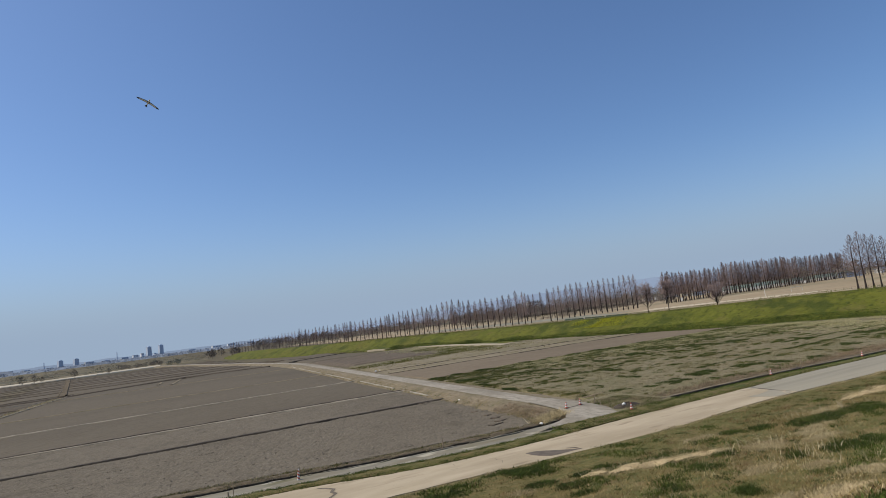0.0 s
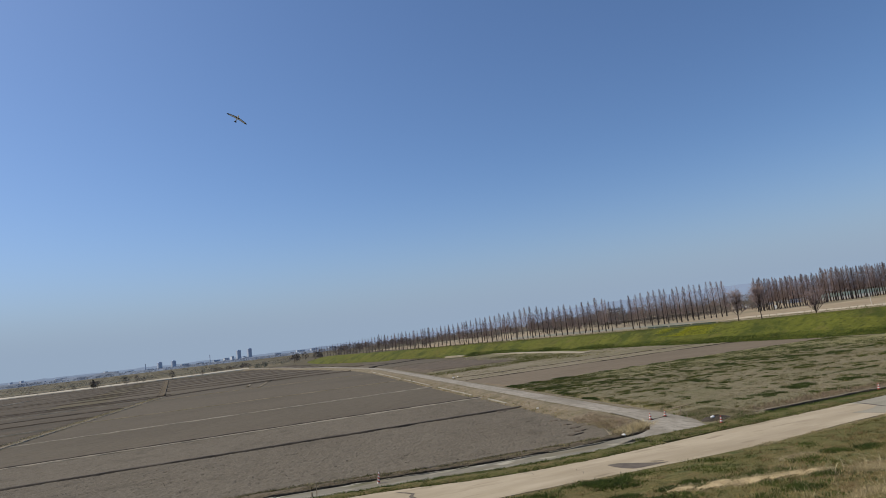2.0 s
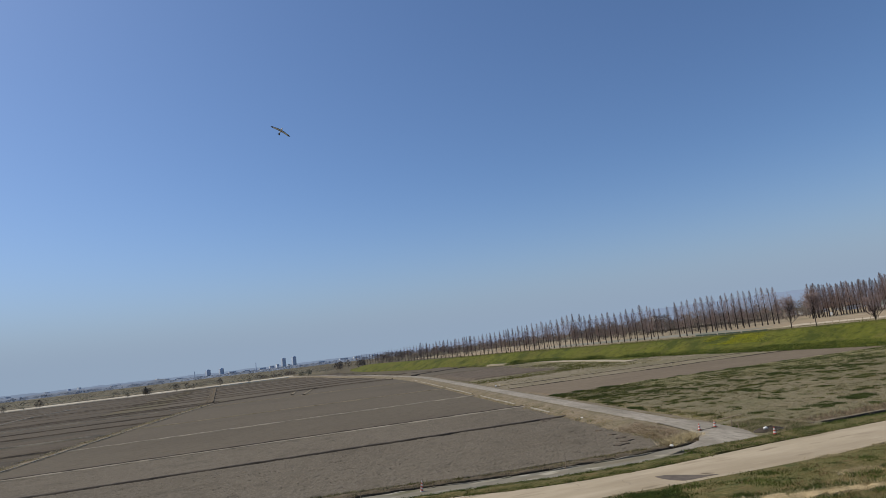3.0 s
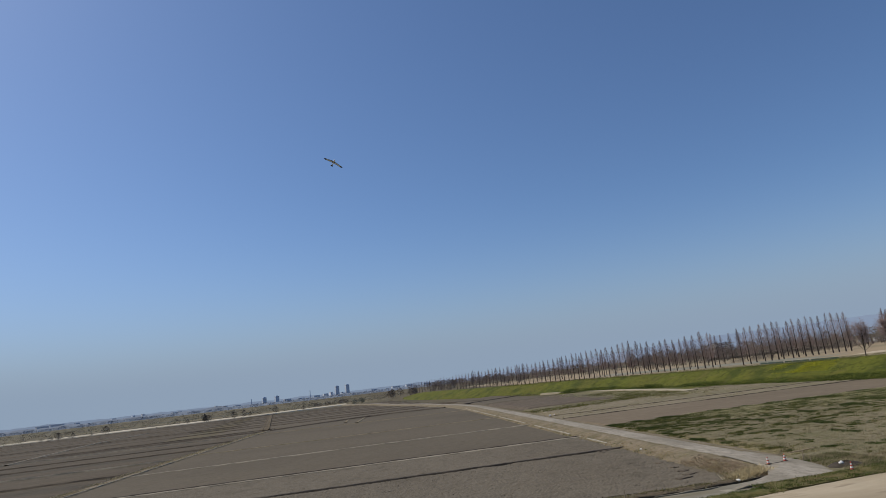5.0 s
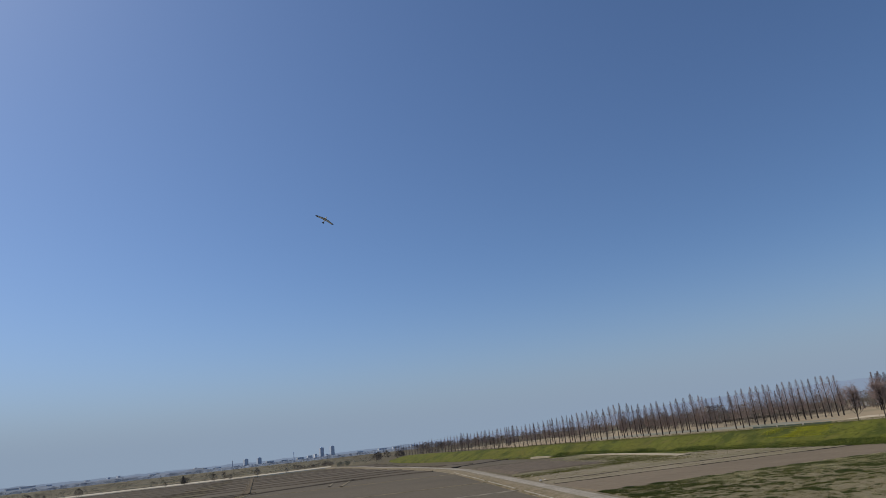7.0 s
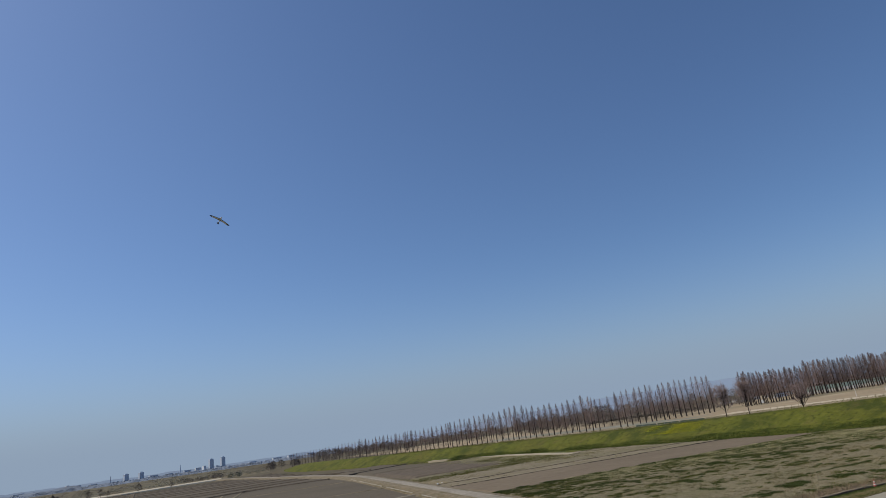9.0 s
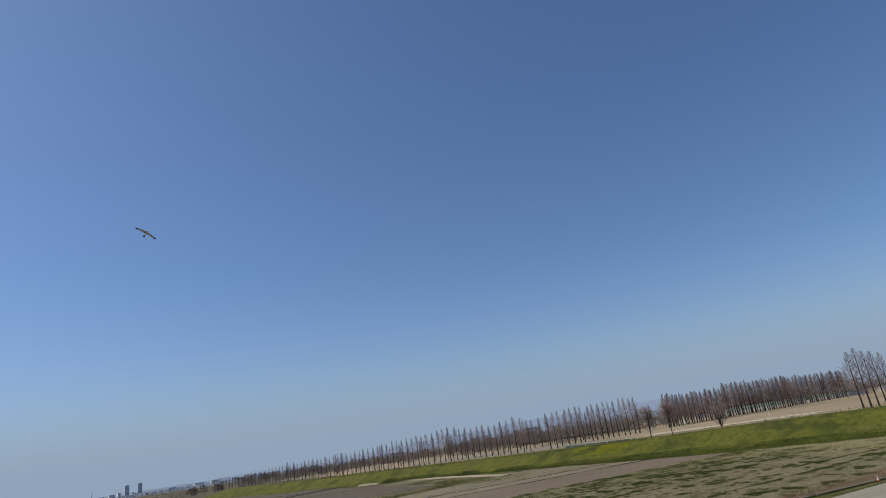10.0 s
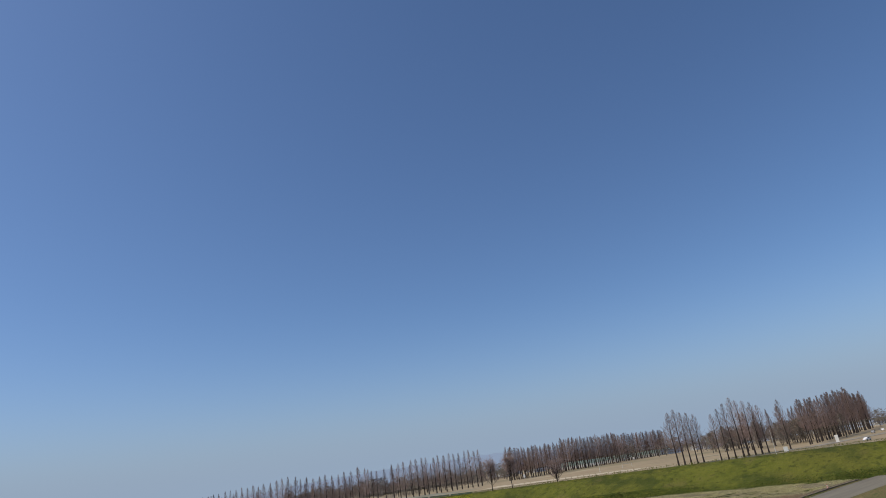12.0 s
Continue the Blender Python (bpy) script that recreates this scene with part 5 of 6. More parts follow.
def parked_car(x, y, z, turn, paint, label):
    c = new("parked_car")
    prof = [(-2.1, 0.35), (-2.15, 0.75), (-1.9, 0.95), (-1.2, 1.0), (-0.7, 1.45), (0.9, 1.5), (1.6, 1.05), (2.05, 0.95), (2.1, 0.35)]
    v = [(px, s, pz) for s in (-0.82, 0.82) for px, pz in prof]
    n = len(prof)
    f = [tuple(range(n)), tuple(range(2 * n - 1, n - 1, -1))] + [(i, i + n, (i + 1) % n + n, (i + 1) % n) for i in range(n)]
    part("body", (v, f), paint, c)
    part("window", box_bm(-0.75, -0.84, 1.02, 1.0, 0.84, 1.38, 0.06), M_CARDARK, c)
    for sx in (-1.3, 1.3):
        for sy in (-0.8, 0.8):
            v, f = ring_tube([(0.32, -0.1), (0.32, 0.1)], 14)
            w = part("wheel", ([(px + sx, pz + sy, py + 0.32) for px, py, pz in v], f), M_BLACK, c)
            v, f = ring_tube([(0.19, -0.115), (0.19, 0.115)], 10)
            part("rim", ([(px + sx, pz + sy, py + 0.32) for px, py, pz in v], f), M_STEEL, w, "grey steel rim")
    for sy in (-0.6, 0.6):
        part("headlight", box_bm(2.02, sy - 0.14, 0.68, 2.12, sy + 0.14, 0.84, 0.02), M_WHITE, c, "clear headlight")
        part("tail_light", box_bm(-2.18, sy - 0.12, 0.7, -2.1, sy + 0.12, 0.9, 0.02), M_ORANGE, c, "red tail light")
    part("bumper", box_bm(2.05, -0.78, 0.36, 2.17, 0.78, 0.58, 0.03), paint, c)
    c.matrix_basis = pose(x, y, z, 0, 0, turn)
    tagged(c, label, "car", "parked cars")


parked_car(335, 102.5, 0.05, -12, M_CARWHITE, "white car parked behind the levee")
parked_car(500, 142, 0.1, 20, M_CARWHITE, "white car parked below the trees")
parked_car(470, 139, 0.1, 10, M_STEEL, "grey car parked below the trees")
for x0, y0, x1, y1 in ((127.6, 170, 129.2, 162), (129.3, 161.6, 130.8, 153.6), (130.9, 153.2, 132.4, 145)):
    bar = new("guard_fence")
    ln = math.hypot(x1 - x0, y1 - y0)
    part("panel", box_bm(0, -0.03, 0.12, ln - 0.1, 0.03, 0.55, 0.01), M_NET, bar, "teal mesh panel")
    for p in range(4):
        part("post", box_bm(p * (ln - 0.1) / 3 - 0.04, -0.05, -0.3, p * (ln - 0.1) / 3 + 0.04, 0.05, 0.62), M_STEEL, bar)
    bar.matrix_basis = pose(x0 - 2.4, y0, 4.12, 0, 0, math.degrees(math.atan2(y1 - y0, x1 - x0)))
    tagged(bar, "low teal mesh fence on the levee crest", "fence", "guard fences")
for k in range(5):
    pf = new("post_fence")
    a, b = Vector((262 + k * 8.6, 262 - k * 18)), Vector((262 + (k + 1) * 8.6, 262 - (k + 1) * 18))
    ln = (b - a).length
    for p in range(6):
        part("post", box_bm(p * ln / 6 - 0.09, -0.09, -0.2, p * ln / 6 + 0.09, 0.09, 1.0, 0.02), M_BAMBOO, pf)
    part("rail", box_bm(0, -0.03, 0.75, ln, 0.03, 0.83), M_BAMBOO, pf)
    pf.matrix_basis = pose(a.x, a.y, 0.05, 0, 0, math.degrees(math.atan2(b.y - a.y, b.x - a.x)))
    tagged(pf, "weathered wooden post fence along the park path", "fence", "post fences")
for x, y, w, h in ((552, 398, 1.5, 3.0), (556, 376, 1.6, 3.2), (366, 347, 1.4, 3.2), (379, 560, 2.0, 3.6)):
    board(x, y, 0.05, w, h * 0.7, h * 0.3, -55, "white notice board standing on the park lawn")
lp = thing("light_pole", *ring_tube([(0.12, -0.3), (0.09, 4.0), (0.06, 7.0)], 8), M_WHITE, "slender pale light pole in the park", "pole")
lp.matrix_basis = pose(322, 243, 0.05)
goal = new("goal")
for a in ((-3.66, 0, 0, -3.54, 0.12, 2.44), (3.54, 0, 0, 3.66, 0.12, 2.44), (-3.66, 0, 2.44, 3.66, 0.12, 2.56)):
    part("bar", box_bm(*a), M_WHITE, goal)
goal.matrix_basis = pose(352, 244, 0, 0, 0, -20)
tagged(goal, "white football goal on the dormant lawn", "goal")

# ---- model glider in the air ----
gl = new("model_glider")
gl_span = 1.5


def wing(side, inner, outer, chord, lift):
    """A long narrow drooping wing panel with a curved outline, from inner to outer part of the half span."""
    v, f = [], []
    n = 12
    for i in range(n + 1):
        t = inner + (outer - inner) * i / n
        x = side * (0.02 + t * gl_span / 2)
        ch = chord * (1 - 0.35 * t) * max(0.15, 1 - max(0, (t - 0.8) / 0.2) ** 2)
        y = 0.03 * math.sin(t * math.pi) - 0.16 * max(0, t - 0.35)
        z = 0.07 * math.sin(t * math.pi * 0.9) - 0.05 * t * t
        for yy, zz in ((0.5, 0.0), (0.15, 0.012), (-0.5, 0.001), (0.15, -0.005)):
            v.append((x, y + yy * ch, z + zz + lift))
    for i in range(n):
        for j in range(4):
            f.append((i * 4 + j, i * 4 + (j + 1) % 4, (i + 1) * 4 + (j + 1) % 4, (i + 1) * 4 + j))
    return v, f


M_WINGDARK = material("wing_dark_edge", (0.05, 0.05, 0.055), (0.09, 0.09, 0.095), 3, 0.6, local=True)
for s in (-1, 1):
    w = part("wing", wing(s, 0.0, 1.0, 0.19, 0.0), M_WINGDARK, gl, "wing with dark edges")
    part("wing_panel", wing(s, 0.1, 0.74, 0.11, 0.016), M_WHITE, w, "white inner wing panel")
tube = ring_tube([(0.012, -0.34), (0.035, -0.2), (0.055, 0.0), (0.055, 0.12), (0.042, 0.2), (0.015, 0.27)], 10)
part("body", ([(x, z, y - 0.01) for x, y, z in tube[0]], tube[1]), M_WHITE, gl, "white rounded body")
part("tail", ([(-0.03, -0.26, 0.0), (0.03, -0.26, 0.0), (0.10, -0.42, 0.004), (-0.10, -0.42, 0.004), (-0.03, -0.26, 0.012), (0.03, -0.26, 0.012), (0.10, -0.42, 0.012), (-0.10, -0.42, 0.012)],
              [(0, 1, 2, 3), (7, 6, 5, 4), (0, 4, 5, 1), (1, 5, 6, 2), (2, 6, 7, 3), (3, 7, 4, 0)]), M_WINGDARK, gl, "dark tail plane")
GA, GE, GD = radians(1.2), radians(20.98), 47.0
place = Vector((GD * math.sin(GA) * math.cos(GE), GD * math.cos(GA) * math.cos(GE), 10 + GD * math.sin(GE)))
gl.matrix_basis = look(place, EYE) @ pose(0, 0, 0, 0, 0, 31) @ pose(0, 0, 0, 0, 180, 0) @ pose(0, 0, 0, 38, 0, 0)
tagged(gl, "white bird-shaped model glider with dark wing edges, in flight", "model aircraft")


# ---- grass and weeds ----
def blades(name, count, place, height, width, mat, label, per=6, spread=0.12, seed=1, lean=0.5, category="grass"):
    """Loose tufts of single blades; place(rng) gives a tuft's (x, y, z, size) or nothing."""
    rng = np.random.default_rng(seed)
    roots = []
    while len(roots) < count:
        p = place(rng)
        if p is not None:
            roots.append(p)
    P = np.repeat(np.array(roots), per, axis=0)
    n = len(P)
    P[:, :2] += rng.normal(0, spread, (n, 2)) * P[:, 3:4]
    a = rng.uniform(0, 2 * np.pi, n)
    h = rng.uniform(*height, n) * P[:, 3]
    out = rng.uniform(0.1, lean, n) * h
    w = width * rng.uniform(0.6, 1.3, n) * np.sqrt(P[:, 3])
    b = rng.uniform(0, 2 * np.pi, n)
    V = np.empty((n, 3, 3))
    V[:, 0] = np.stack([P[:, 0] + w * np.cos(b), P[:, 1] + w * np.sin(b), P[:, 2] - 0.04], 1)
    V[:, 1] = np.stack([P[:, 0] - w * np.cos(b), P[:, 1] - w * np.sin(b), P[:, 2] - 0.04], 1)
    V[:, 2] = np.stack([P[:, 0] + out * np.cos(a), P[:, 1] + out * np.sin(a), P[:, 2] + h], 1)
    me = bpy.data.meshes.new(name)
    me.vertices.add(n * 3)
    me.vertices.foreach_set("co", V.ravel())
    me.loops.add(n * 3)
    me.loops.foreach_set("vertex_index", np.arange(n * 3))
    me.polygons.add(n)
    me.polygons.foreach_set("loop_start", np.arange(n) * 3)
    me.polygons.foreach_set("loop_total", np.full(n, 3))
    me.materials.append(mat)
    me.update(calc_edges=True)
    me.validate()
    return tagged(new(name, me), label, category, kind="stuff")


def on_slope(keep, size=(0.7, 1.3), x0=2, x1=95, y0=8, y1=35.2):
    def place(rng):
        x, y = rng.uniform(x0, x1), rng.uniform(y0, y1)
        return (x, y, levee_z(y) + 0.10 * nz(x, y, 0.5), rng.uniform(*size)) if keep(x, y, rng) else None
    return place


def oval(spots, x, y):
    """1 in the middle of the nearest of some (x, y, half length, half width) ovals, 0 at its rim."""
    return max(1 - math.hypot((x - a) / w, (y - b) / h) for a, b, w, h in spots)


LUSH = [(40.4, 27.9, 2.6, 1.1), (38.3, 28.1, 1.1, 0.7), (44.4, 27.5, 2.0, 1.2), (36.4, 29.4, 1.2, 0.7), (34.1, 22.4, 1.8, 1.0), (31.1, 23.2, 0.9, 0.6), (26.6, 25.5, 1.1, 0.9), (23.0, 24.0, 0.5, 0.9), (23.4, 29.1, 0.5, 0.5), (23.8, 30.5, 0.7, 0.5),
        (19.0, 30.3, 1.2, 0.7), (20.1, 28.7, 1.0, 0.5), (19.5, 27.2, 0.8, 0.5), (20.4, 34.0, 1.6, 0.9), (28.8, 28.8, 0.5, 0.4), (27.1, 29.5, 0.6, 0.4), (29.6, 26.7, 1.3, 0.5), (34.5, 30.1, 1.1, 0.7), (21.9, 30.2, 0.6, 0.5), (24.4, 20.9, 0.6, 0.7),
        (36.4, 21.9, 1.0, 1.1), (12.0, 33.0, 4.0, 0.9), (55, 27.5, 4, 0.7), (63, 29, 5, 0.7)]
BARE = [(22.4, 29.6, 1.0, 0.5), (24.0, 28.95, 1.4, 0.6), (25.8, 28.4, 1.6, 0.6), (27.7, 27.95, 1.5, 0.5), (29.3, 27.5, 1.2, 0.4), (50.3, 30.7, 3.6, 0.65), (32.1, 25.8, 1.6, 0.9), (25.9, 17.4, 2.4, 0.9), (30.1, 18.8, 1.1, 0.9), (31.9, 30.6, 1.3, 0.4), (36.4, 25.9, 1.4, 0.5), (17.7, 29.8, 0.9, 0.4), (29.9, 21.3, 1.0, 0.4), (60, 30.6, 5, 0.5), (40, 20.0, 5, 0.8), (35.0, 24.6, 2.2, 0.35), (27.5, 22.8, 1.8, 0.35), (38.0, 26.6, 2.0, 0.3), (43.0, 29.4, 2.5, 0.25), (24.5, 18.9, 1.2, 0.4)]


def green_here(x, y):
    """How green the turf is: patches drawn out along the slope."""
    return 0.8 * nz(x * 0.35, y, 0.28, 11) + 0.8 * nz(x * 0.45, y, 0.8, 12) + 1.1 * max(0, oval(LUSH, x, y)) - (0.35 if y > 30.5 and x > 29 else -0.12 if y > 30.5 else 0)


def bare_here(x, y):
    return oval(BARE, x, y) + 0.35 * nz(x, y, 0.9, 40)


def bare_patch(cx, cy, hx, hy):
    """A bleached bare strip in the turf: a thin uneven sheet with a ragged rim."""
    v, f = [], []
    n, m = 40, 5
    for k in range(m + 1):
        for i in range(n):
            a = 2 * math.pi * i / n
            r = k / m * (1 + 0.45 * nz(math.cos(a) * 3 + cx, math.sin(a) * 3 + cy, 1.0, 61) + 0.35 * nz(i * 1.7, cx, 1.0, 62))
            x, y = cx + hx * r * math.cos(a), cy + hy * r * math.sin(a)
            v.append((x, y, levee_z(y) + 0.10 * nz(x, y, 0.5) + 0.05 * nz(x, y, 1.7, 4) + (0.085 - 0.05 * (k / m) ** 2 if k < m else -0.12)))
    for k in range(m):
        for i in range(n):
            j = (i + 1) % n
            f.append((k * n + i, k * n + j, (k + 1) * n + j, (k + 1) * n + i))
    thing("bare_patch", v, f, M_STRAWMAT, "bleached bare strip of matted dead grass", "ground", kind="structure")


for spot in BARE[:6] + [(25.9, 17.4, 2.4, 0.9), (60, 30.6, 5, 0.5)]:
    bare_patch(*spot)
blades("dry_grass", 9000, on_slope(lambda x, y, r: green_here(x, y) < 0.25 + 0.2 * r.random() and bare_here(x, y) < 0.12 and (y < 30.0 or r.random() < 0.10), (0.7, 1.3), 8, 80, 12), (0.05, 0.17), 0.016, M_DRYBLADE, "winter-dry tan grass on the levee slope", 11, 0.24, 1, 2.2)
blades("russet_grass", 2600, on_slope(lambda x, y, r: nz(x * 0.4, y, 0.35, 53) > 0.05 and y < 34 and bare_here(x, y) < 0.12), (0.05, 0.15), 0.02, M_RUSSET, "reddish-brown dead grass on the slope", 11, 0.26, 41, 1.4)
blades("green_grass", 5600, on_slope(lambda x, y, r: green_here(x, y) > 0.22 + 0.10 * r.random() and bare_here(x, y) < 0.1), (0.05, 0.14), 0.030, M_GREENBLADE, "dark green spring grass tufts on the slope", 16, 0.22, 2, 1.5)
blades("lush_grass", 2300, on_slope(lambda x, y, r: oval(LUSH, x, y) + 0.5 * nz(x * 0.7, y, 1.3, 51) > 0.15, (0.6, 1.2), 8, 70, 16), (0.04, 0.13), 0.028, M_TUSSOCK, "lush dark green grass in compact patches", 34, 0.18, 22, 2.0)
blades("grass_tussock", 800, on_slope(lambda x, y, r: nz(x * 0.6, y, 0.5, 52) > 0.02 and oval(LUSH, x, y) < 0.3, (0.35, 1.1), 8, 85, 16, 34), (0.04, 0.10), 0.026, M_TUSSOCK, "single dark green tussocks scattered in the dry grass", 70, 0.20, 23, 2.0)
blades("short_grass", 7000, on_slope(lambda x, y, r: bare_here(x, y) < 0.1, (0.6, 1.0), y0=29.6), (0.02, 0.07), 0.022, M_OLIVE, "short dull olive turf along the road", 10, 0.24, 3, 1.4)
blades("pale_grass", 5400, on_slope(lambda x, y, r: bare_here(x, y) > 0.12, y0=14), (0.04, 0.12), 0.022, M_STRAW, "bleached straw-coloured bare patches on the slope", 12, 0.24, 5, 1.6)
blades("pale_tufts", 700, on_slope(lambda x, y, r: nz(x * 0.4, y, 0.3, 17) > 0.2 and y < 30.0), (0.10, 0.28), 0.014, M_STRAW, "bleached straw-coloured tufts on the slope", 8, 0.2, 15, 1.2)
blades("road_fringe", 2600, on_slope(lambda x, y, r: -0.55 < y - band_y(x)[0] < 0.12, (0.6, 1.2), -20, 95, 34.7, 36.4), (0.03, 0.08), 0.022, M_STRAW, "dry pale grass fringe along the road edge", 9, 0.12, 18, 1.2)
def stems(name, count, place, height, mat, label, aim=(-1.0, 0.3), seed=1):
    """Long dead stalks, each a thin bent ribbon, mostly leaning the same way."""
    rng = np.random.default_rng(seed)
    v, f = [], []
    while count:
        p = place(rng)
        if p is None:
            continue
        count -= 1
        h = rng.uniform(*height) * p[3]
        a = math.atan2(aim[1], aim[0]) + rng.normal(0, 0.55)
        lean, w, n = rng.uniform(0.3, 1.1), rng.uniform(0.014, 0.028), len(v)
        for k in range(5):
            t = k / 4
            r = h * lean * (0.5 * t + 0.5 * t * t)
            x, y, z = p[0] + r * math.cos(a), p[1] + r * math.sin(a), p[2] - 0.04 + h * (t - 0.32 * lean * t * t)
            q = w * (1.1 - 0.8 * t)
            v += [(x - 0.5 * q, y - q, z), (x + 0.5 * q, y + q, z + q * 0.5)]
        f += [(n + 2 * k, n + 2 * k + 1, n + 2 * k + 3, n + 2 * k + 2) for k in range(4)]
    return thing(name, v, f, mat, label, "grass", kind="stuff")


stems("straw_stems", 170, on_slope(lambda x, y, r: math.hypot((x - 32) / 2.6, (y - 26.2) / 0.8) < 1 or abs(y - 29.6 + 0.2 * (x - 41)) < 0.35 and 39 < x < 47, (0.8, 1.3), 28, 48, 24, 31), (0.35, 0.9), M_BLEACH, "pale dead stems standing in the grass", seed=4)
stems("straw_stems", 170, on_slope(lambda x, y, r: nz(x * 0.5, y, 0.35, 21) > 0.1, (0.8, 1.4), 18, 34, 14, 24), (0.3, 0.8), M_BLEACH, "pale dead stems standing in the grass", (-1.0, -0.2), 24)


def on_field(x0, x1, y0, y1, z, keep, size=(0.6, 1.4)):
    def place(rng):
        x, y = rng.uniform(x0, x1), rng.uniform(y0, y1)
        return (x, y, z, rng.uniform(*size)) if keep(x, y, rng) else None
    return place


def weed_here(x, y):
    return 0.7 * nz(x * 0.45, y, 0.2, 31) + 0.9 * nz(x * 0.5, y, 0.7, 32)


blades("stubble", 13000, on_field(41.5, 128, 45.6, 100, -0.15, lambda x, y, r: x > side_x(y) + 4 and weed_here(x, y) < 0.35), (0.05, 0.17), 0.022, M_STUBBLE, "pale dry stubble over the fallow field", 8, 0.3, 6, 1.0)
blades("green_weeds", 5200, on_field(41.0, 120, 45.6, 101.0, -0.15, lambda x, y, r: x > side_x(y) + 3.0 and weed_here(x, y) + 0.4 * (r.random() - 0.5) + (0.24 if y > 86 else 0) + (0.12 if x < side_x(y) + 12 and y > 62 else 0) > 0.38), (0.05, 0.16), 0.034, M_LEVBLADE, "yellow-green weed mats in the fallow field", 12, 0.24, 7, 1.4)
# dark weed mats: along the field's far edge, along the track, and in streaks over the field
EDGE_MATS = [(43.9, 99.5, 0.8, 1.7), (49.0, 99.9, 1.5, 2.7), (54.2, 101.0, 1.8, 1.9), (64.0, 101.0, 1.5, 2.2), (70.4, 101.0, 1.0, 2.2), (75.3, 101.0, 1.9, 2.3), (81.3, 100.5, 2.0, 2.4), (45.1, 88.7, 2.1, 2.1), (41.4, 70.4, 1.7, 1.9), (42.9, 80.0, 0.9, 1.2), (42.0, 65.4, 0.7, 0.8), (50.8, 68.4, 0.8, 1.0), (83.7, 98.9, 2.2, 2.0), (93.6, 101.0, 2.6, 1.6), (96.7, 96.0, 3.4, 2.4), (100.0, 91.5, 3.0, 2.0)]
STREAKS = [(53.5, 85.0, 1.6, 1.8), (57.0, 81.5, 1.0, 1.4), (75.1, 83.3, 1.8, 2.2), (66.7, 75.5, 0.8, 1.4), (51.8, 52.8, 2.7, 1.3), (58.3, 53.9, 2.4, 1.8), (65.2, 53.1, 1.6, 1.4), (46.3, 54.4, 1.1, 1.0), (54.0, 62.1, 0.5, 1.9), (66.2, 82.4, 1.3, 1.9), (82.6, 86.3, 2.5, 2.4), (85.8, 80.1, 2.7, 2.3),
           (91.4, 76.5, 2.9, 1.9), (85.2, 52.5, 2.1, 1.8), (99.6, 59.4, 2.5, 2.4), (72.2, 48.8, 1.5, 1.4), (68.2, 51.2, 1.1, 1.4), (96.2, 85.5, 4.1, 2.2), (92.3, 64.6, 1.6, 1.6), (58.5, 70.6, 0.9, 1.7), (98.2, 54.3, 2.6, 1.2), (102.5, 51.5, 2.0, 0.8), (119.5, 57.9, 1.6, 0.7), (109.4, 46.3, 2.0, 0.6), (116, 46.8, 1.8, 0.6), (92.4, 46.2, 1.5, 0.6), (105.5, 63.2, 1.5, 0.8)]
blades("weed_mats", 1300, on_field(40, 122, 45.6, 102, -0.13, lambda x, y, r: x > side_x(y) + 2.6 and max(oval(STREAKS, x, y), oval(EDGE_MATS, x, y)) + 0.8 * nz(x * 0.85, y, 1.1, 55) > 0.24, (0.5, 1.1)), (0.05, 0.17), 0.04, M_TUSSOCK, "dark green weed mats in streaks over the field", 60, 0.26, 25, 1.6)
blades("furrow_weeds", 320, lambda rng: (lambda x: (x, 64.4 - 0.1 * (x - 94) + rng.normal(0, 0.16), -0.13, rng.uniform(0.4, 0.9)))(rng.uniform(88, 123)), (0.05, 0.16), 0.05, M_TUSSOCK, "dark green weeds along an old furrow in the field", 26, 0.2, 65, 1.3)
blades("furrow_weeds", 420, lambda rng: (lambda x: (x, 58.5 + 0.03 * (x - 80) + rng.normal(0, 0.16), -0.13, rng.uniform(0.4, 0.9)) if nz(x, 0, 0.16, 77) > -0.28 else None)(rng.uniform(62, 108)), (0.05, 0.16), 0.05, M_TUSSOCK, "dark green weeds along an old furrow in the field", 26, 0.2, 49, 1.3)
blades("weed_mats", 2700, on_field(42, 120, 46, 101, -0.13, lambda x, y, r: x > side_x(y) + 3.2 and weed_here(x, y) + 0.6 * nz(x, y, 1.3, 78) > 0.38 - (0.32 if y > 84 else 0.1 if y > 72 else 0), (0.3, 0.95)), (0.06, 0.18), 0.04, M_TUSSOCK, "compact dark green weed mats in the fallow field", 64, 0.26, 26, 1.6)
blades("weed_mats", 1300, on_field(42, 120, 72, 101, -0.13, lambda x, y, r: x > side_x(y) + 3.2 and r.random() < (y - 68) / 28, (0.4, 1.0)), (0.05, 0.15), 0.04, M_WEEDGREEN, "thin yellow-green weeds in the fallow field", 30, 0.55, 63, 1.6)
blades("green_weeds", 800, on_field(47, 98, 156, 181, -0.3, lambda x, y, r: weed_here(x, y) > 0.0 and abs(y - 158 - (x - 47) * 0.33) < 7), (0.10, 0.26), 0.06, M_LEVBLADE, "green weed mats in the far fallow field", 12, 1.1, 17, 1.3)
blades("verge_grass", 4300, on_field(-40, 29.5, 40.3, 48, 0.05, lambda x, y, r: band_y(x)[1] < y < band_y(x)[2]), (0.03, 0.08), 0.022, M_GREENBLADE, "green grass on the road verge", 11, 0.14, 8, 2.0)
blades("verge_grass", 3000, on_field(39.5, 110, 39, 44.6, 0.05, lambda x, y, r: band_y(x)[1] + 0.1 < y < band_y(x)[2] + 0.1), (0.03, 0.08), 0.022, M_GREENBLADE, "green grass on the road verge", 8, 0.14, 9, 2.0)
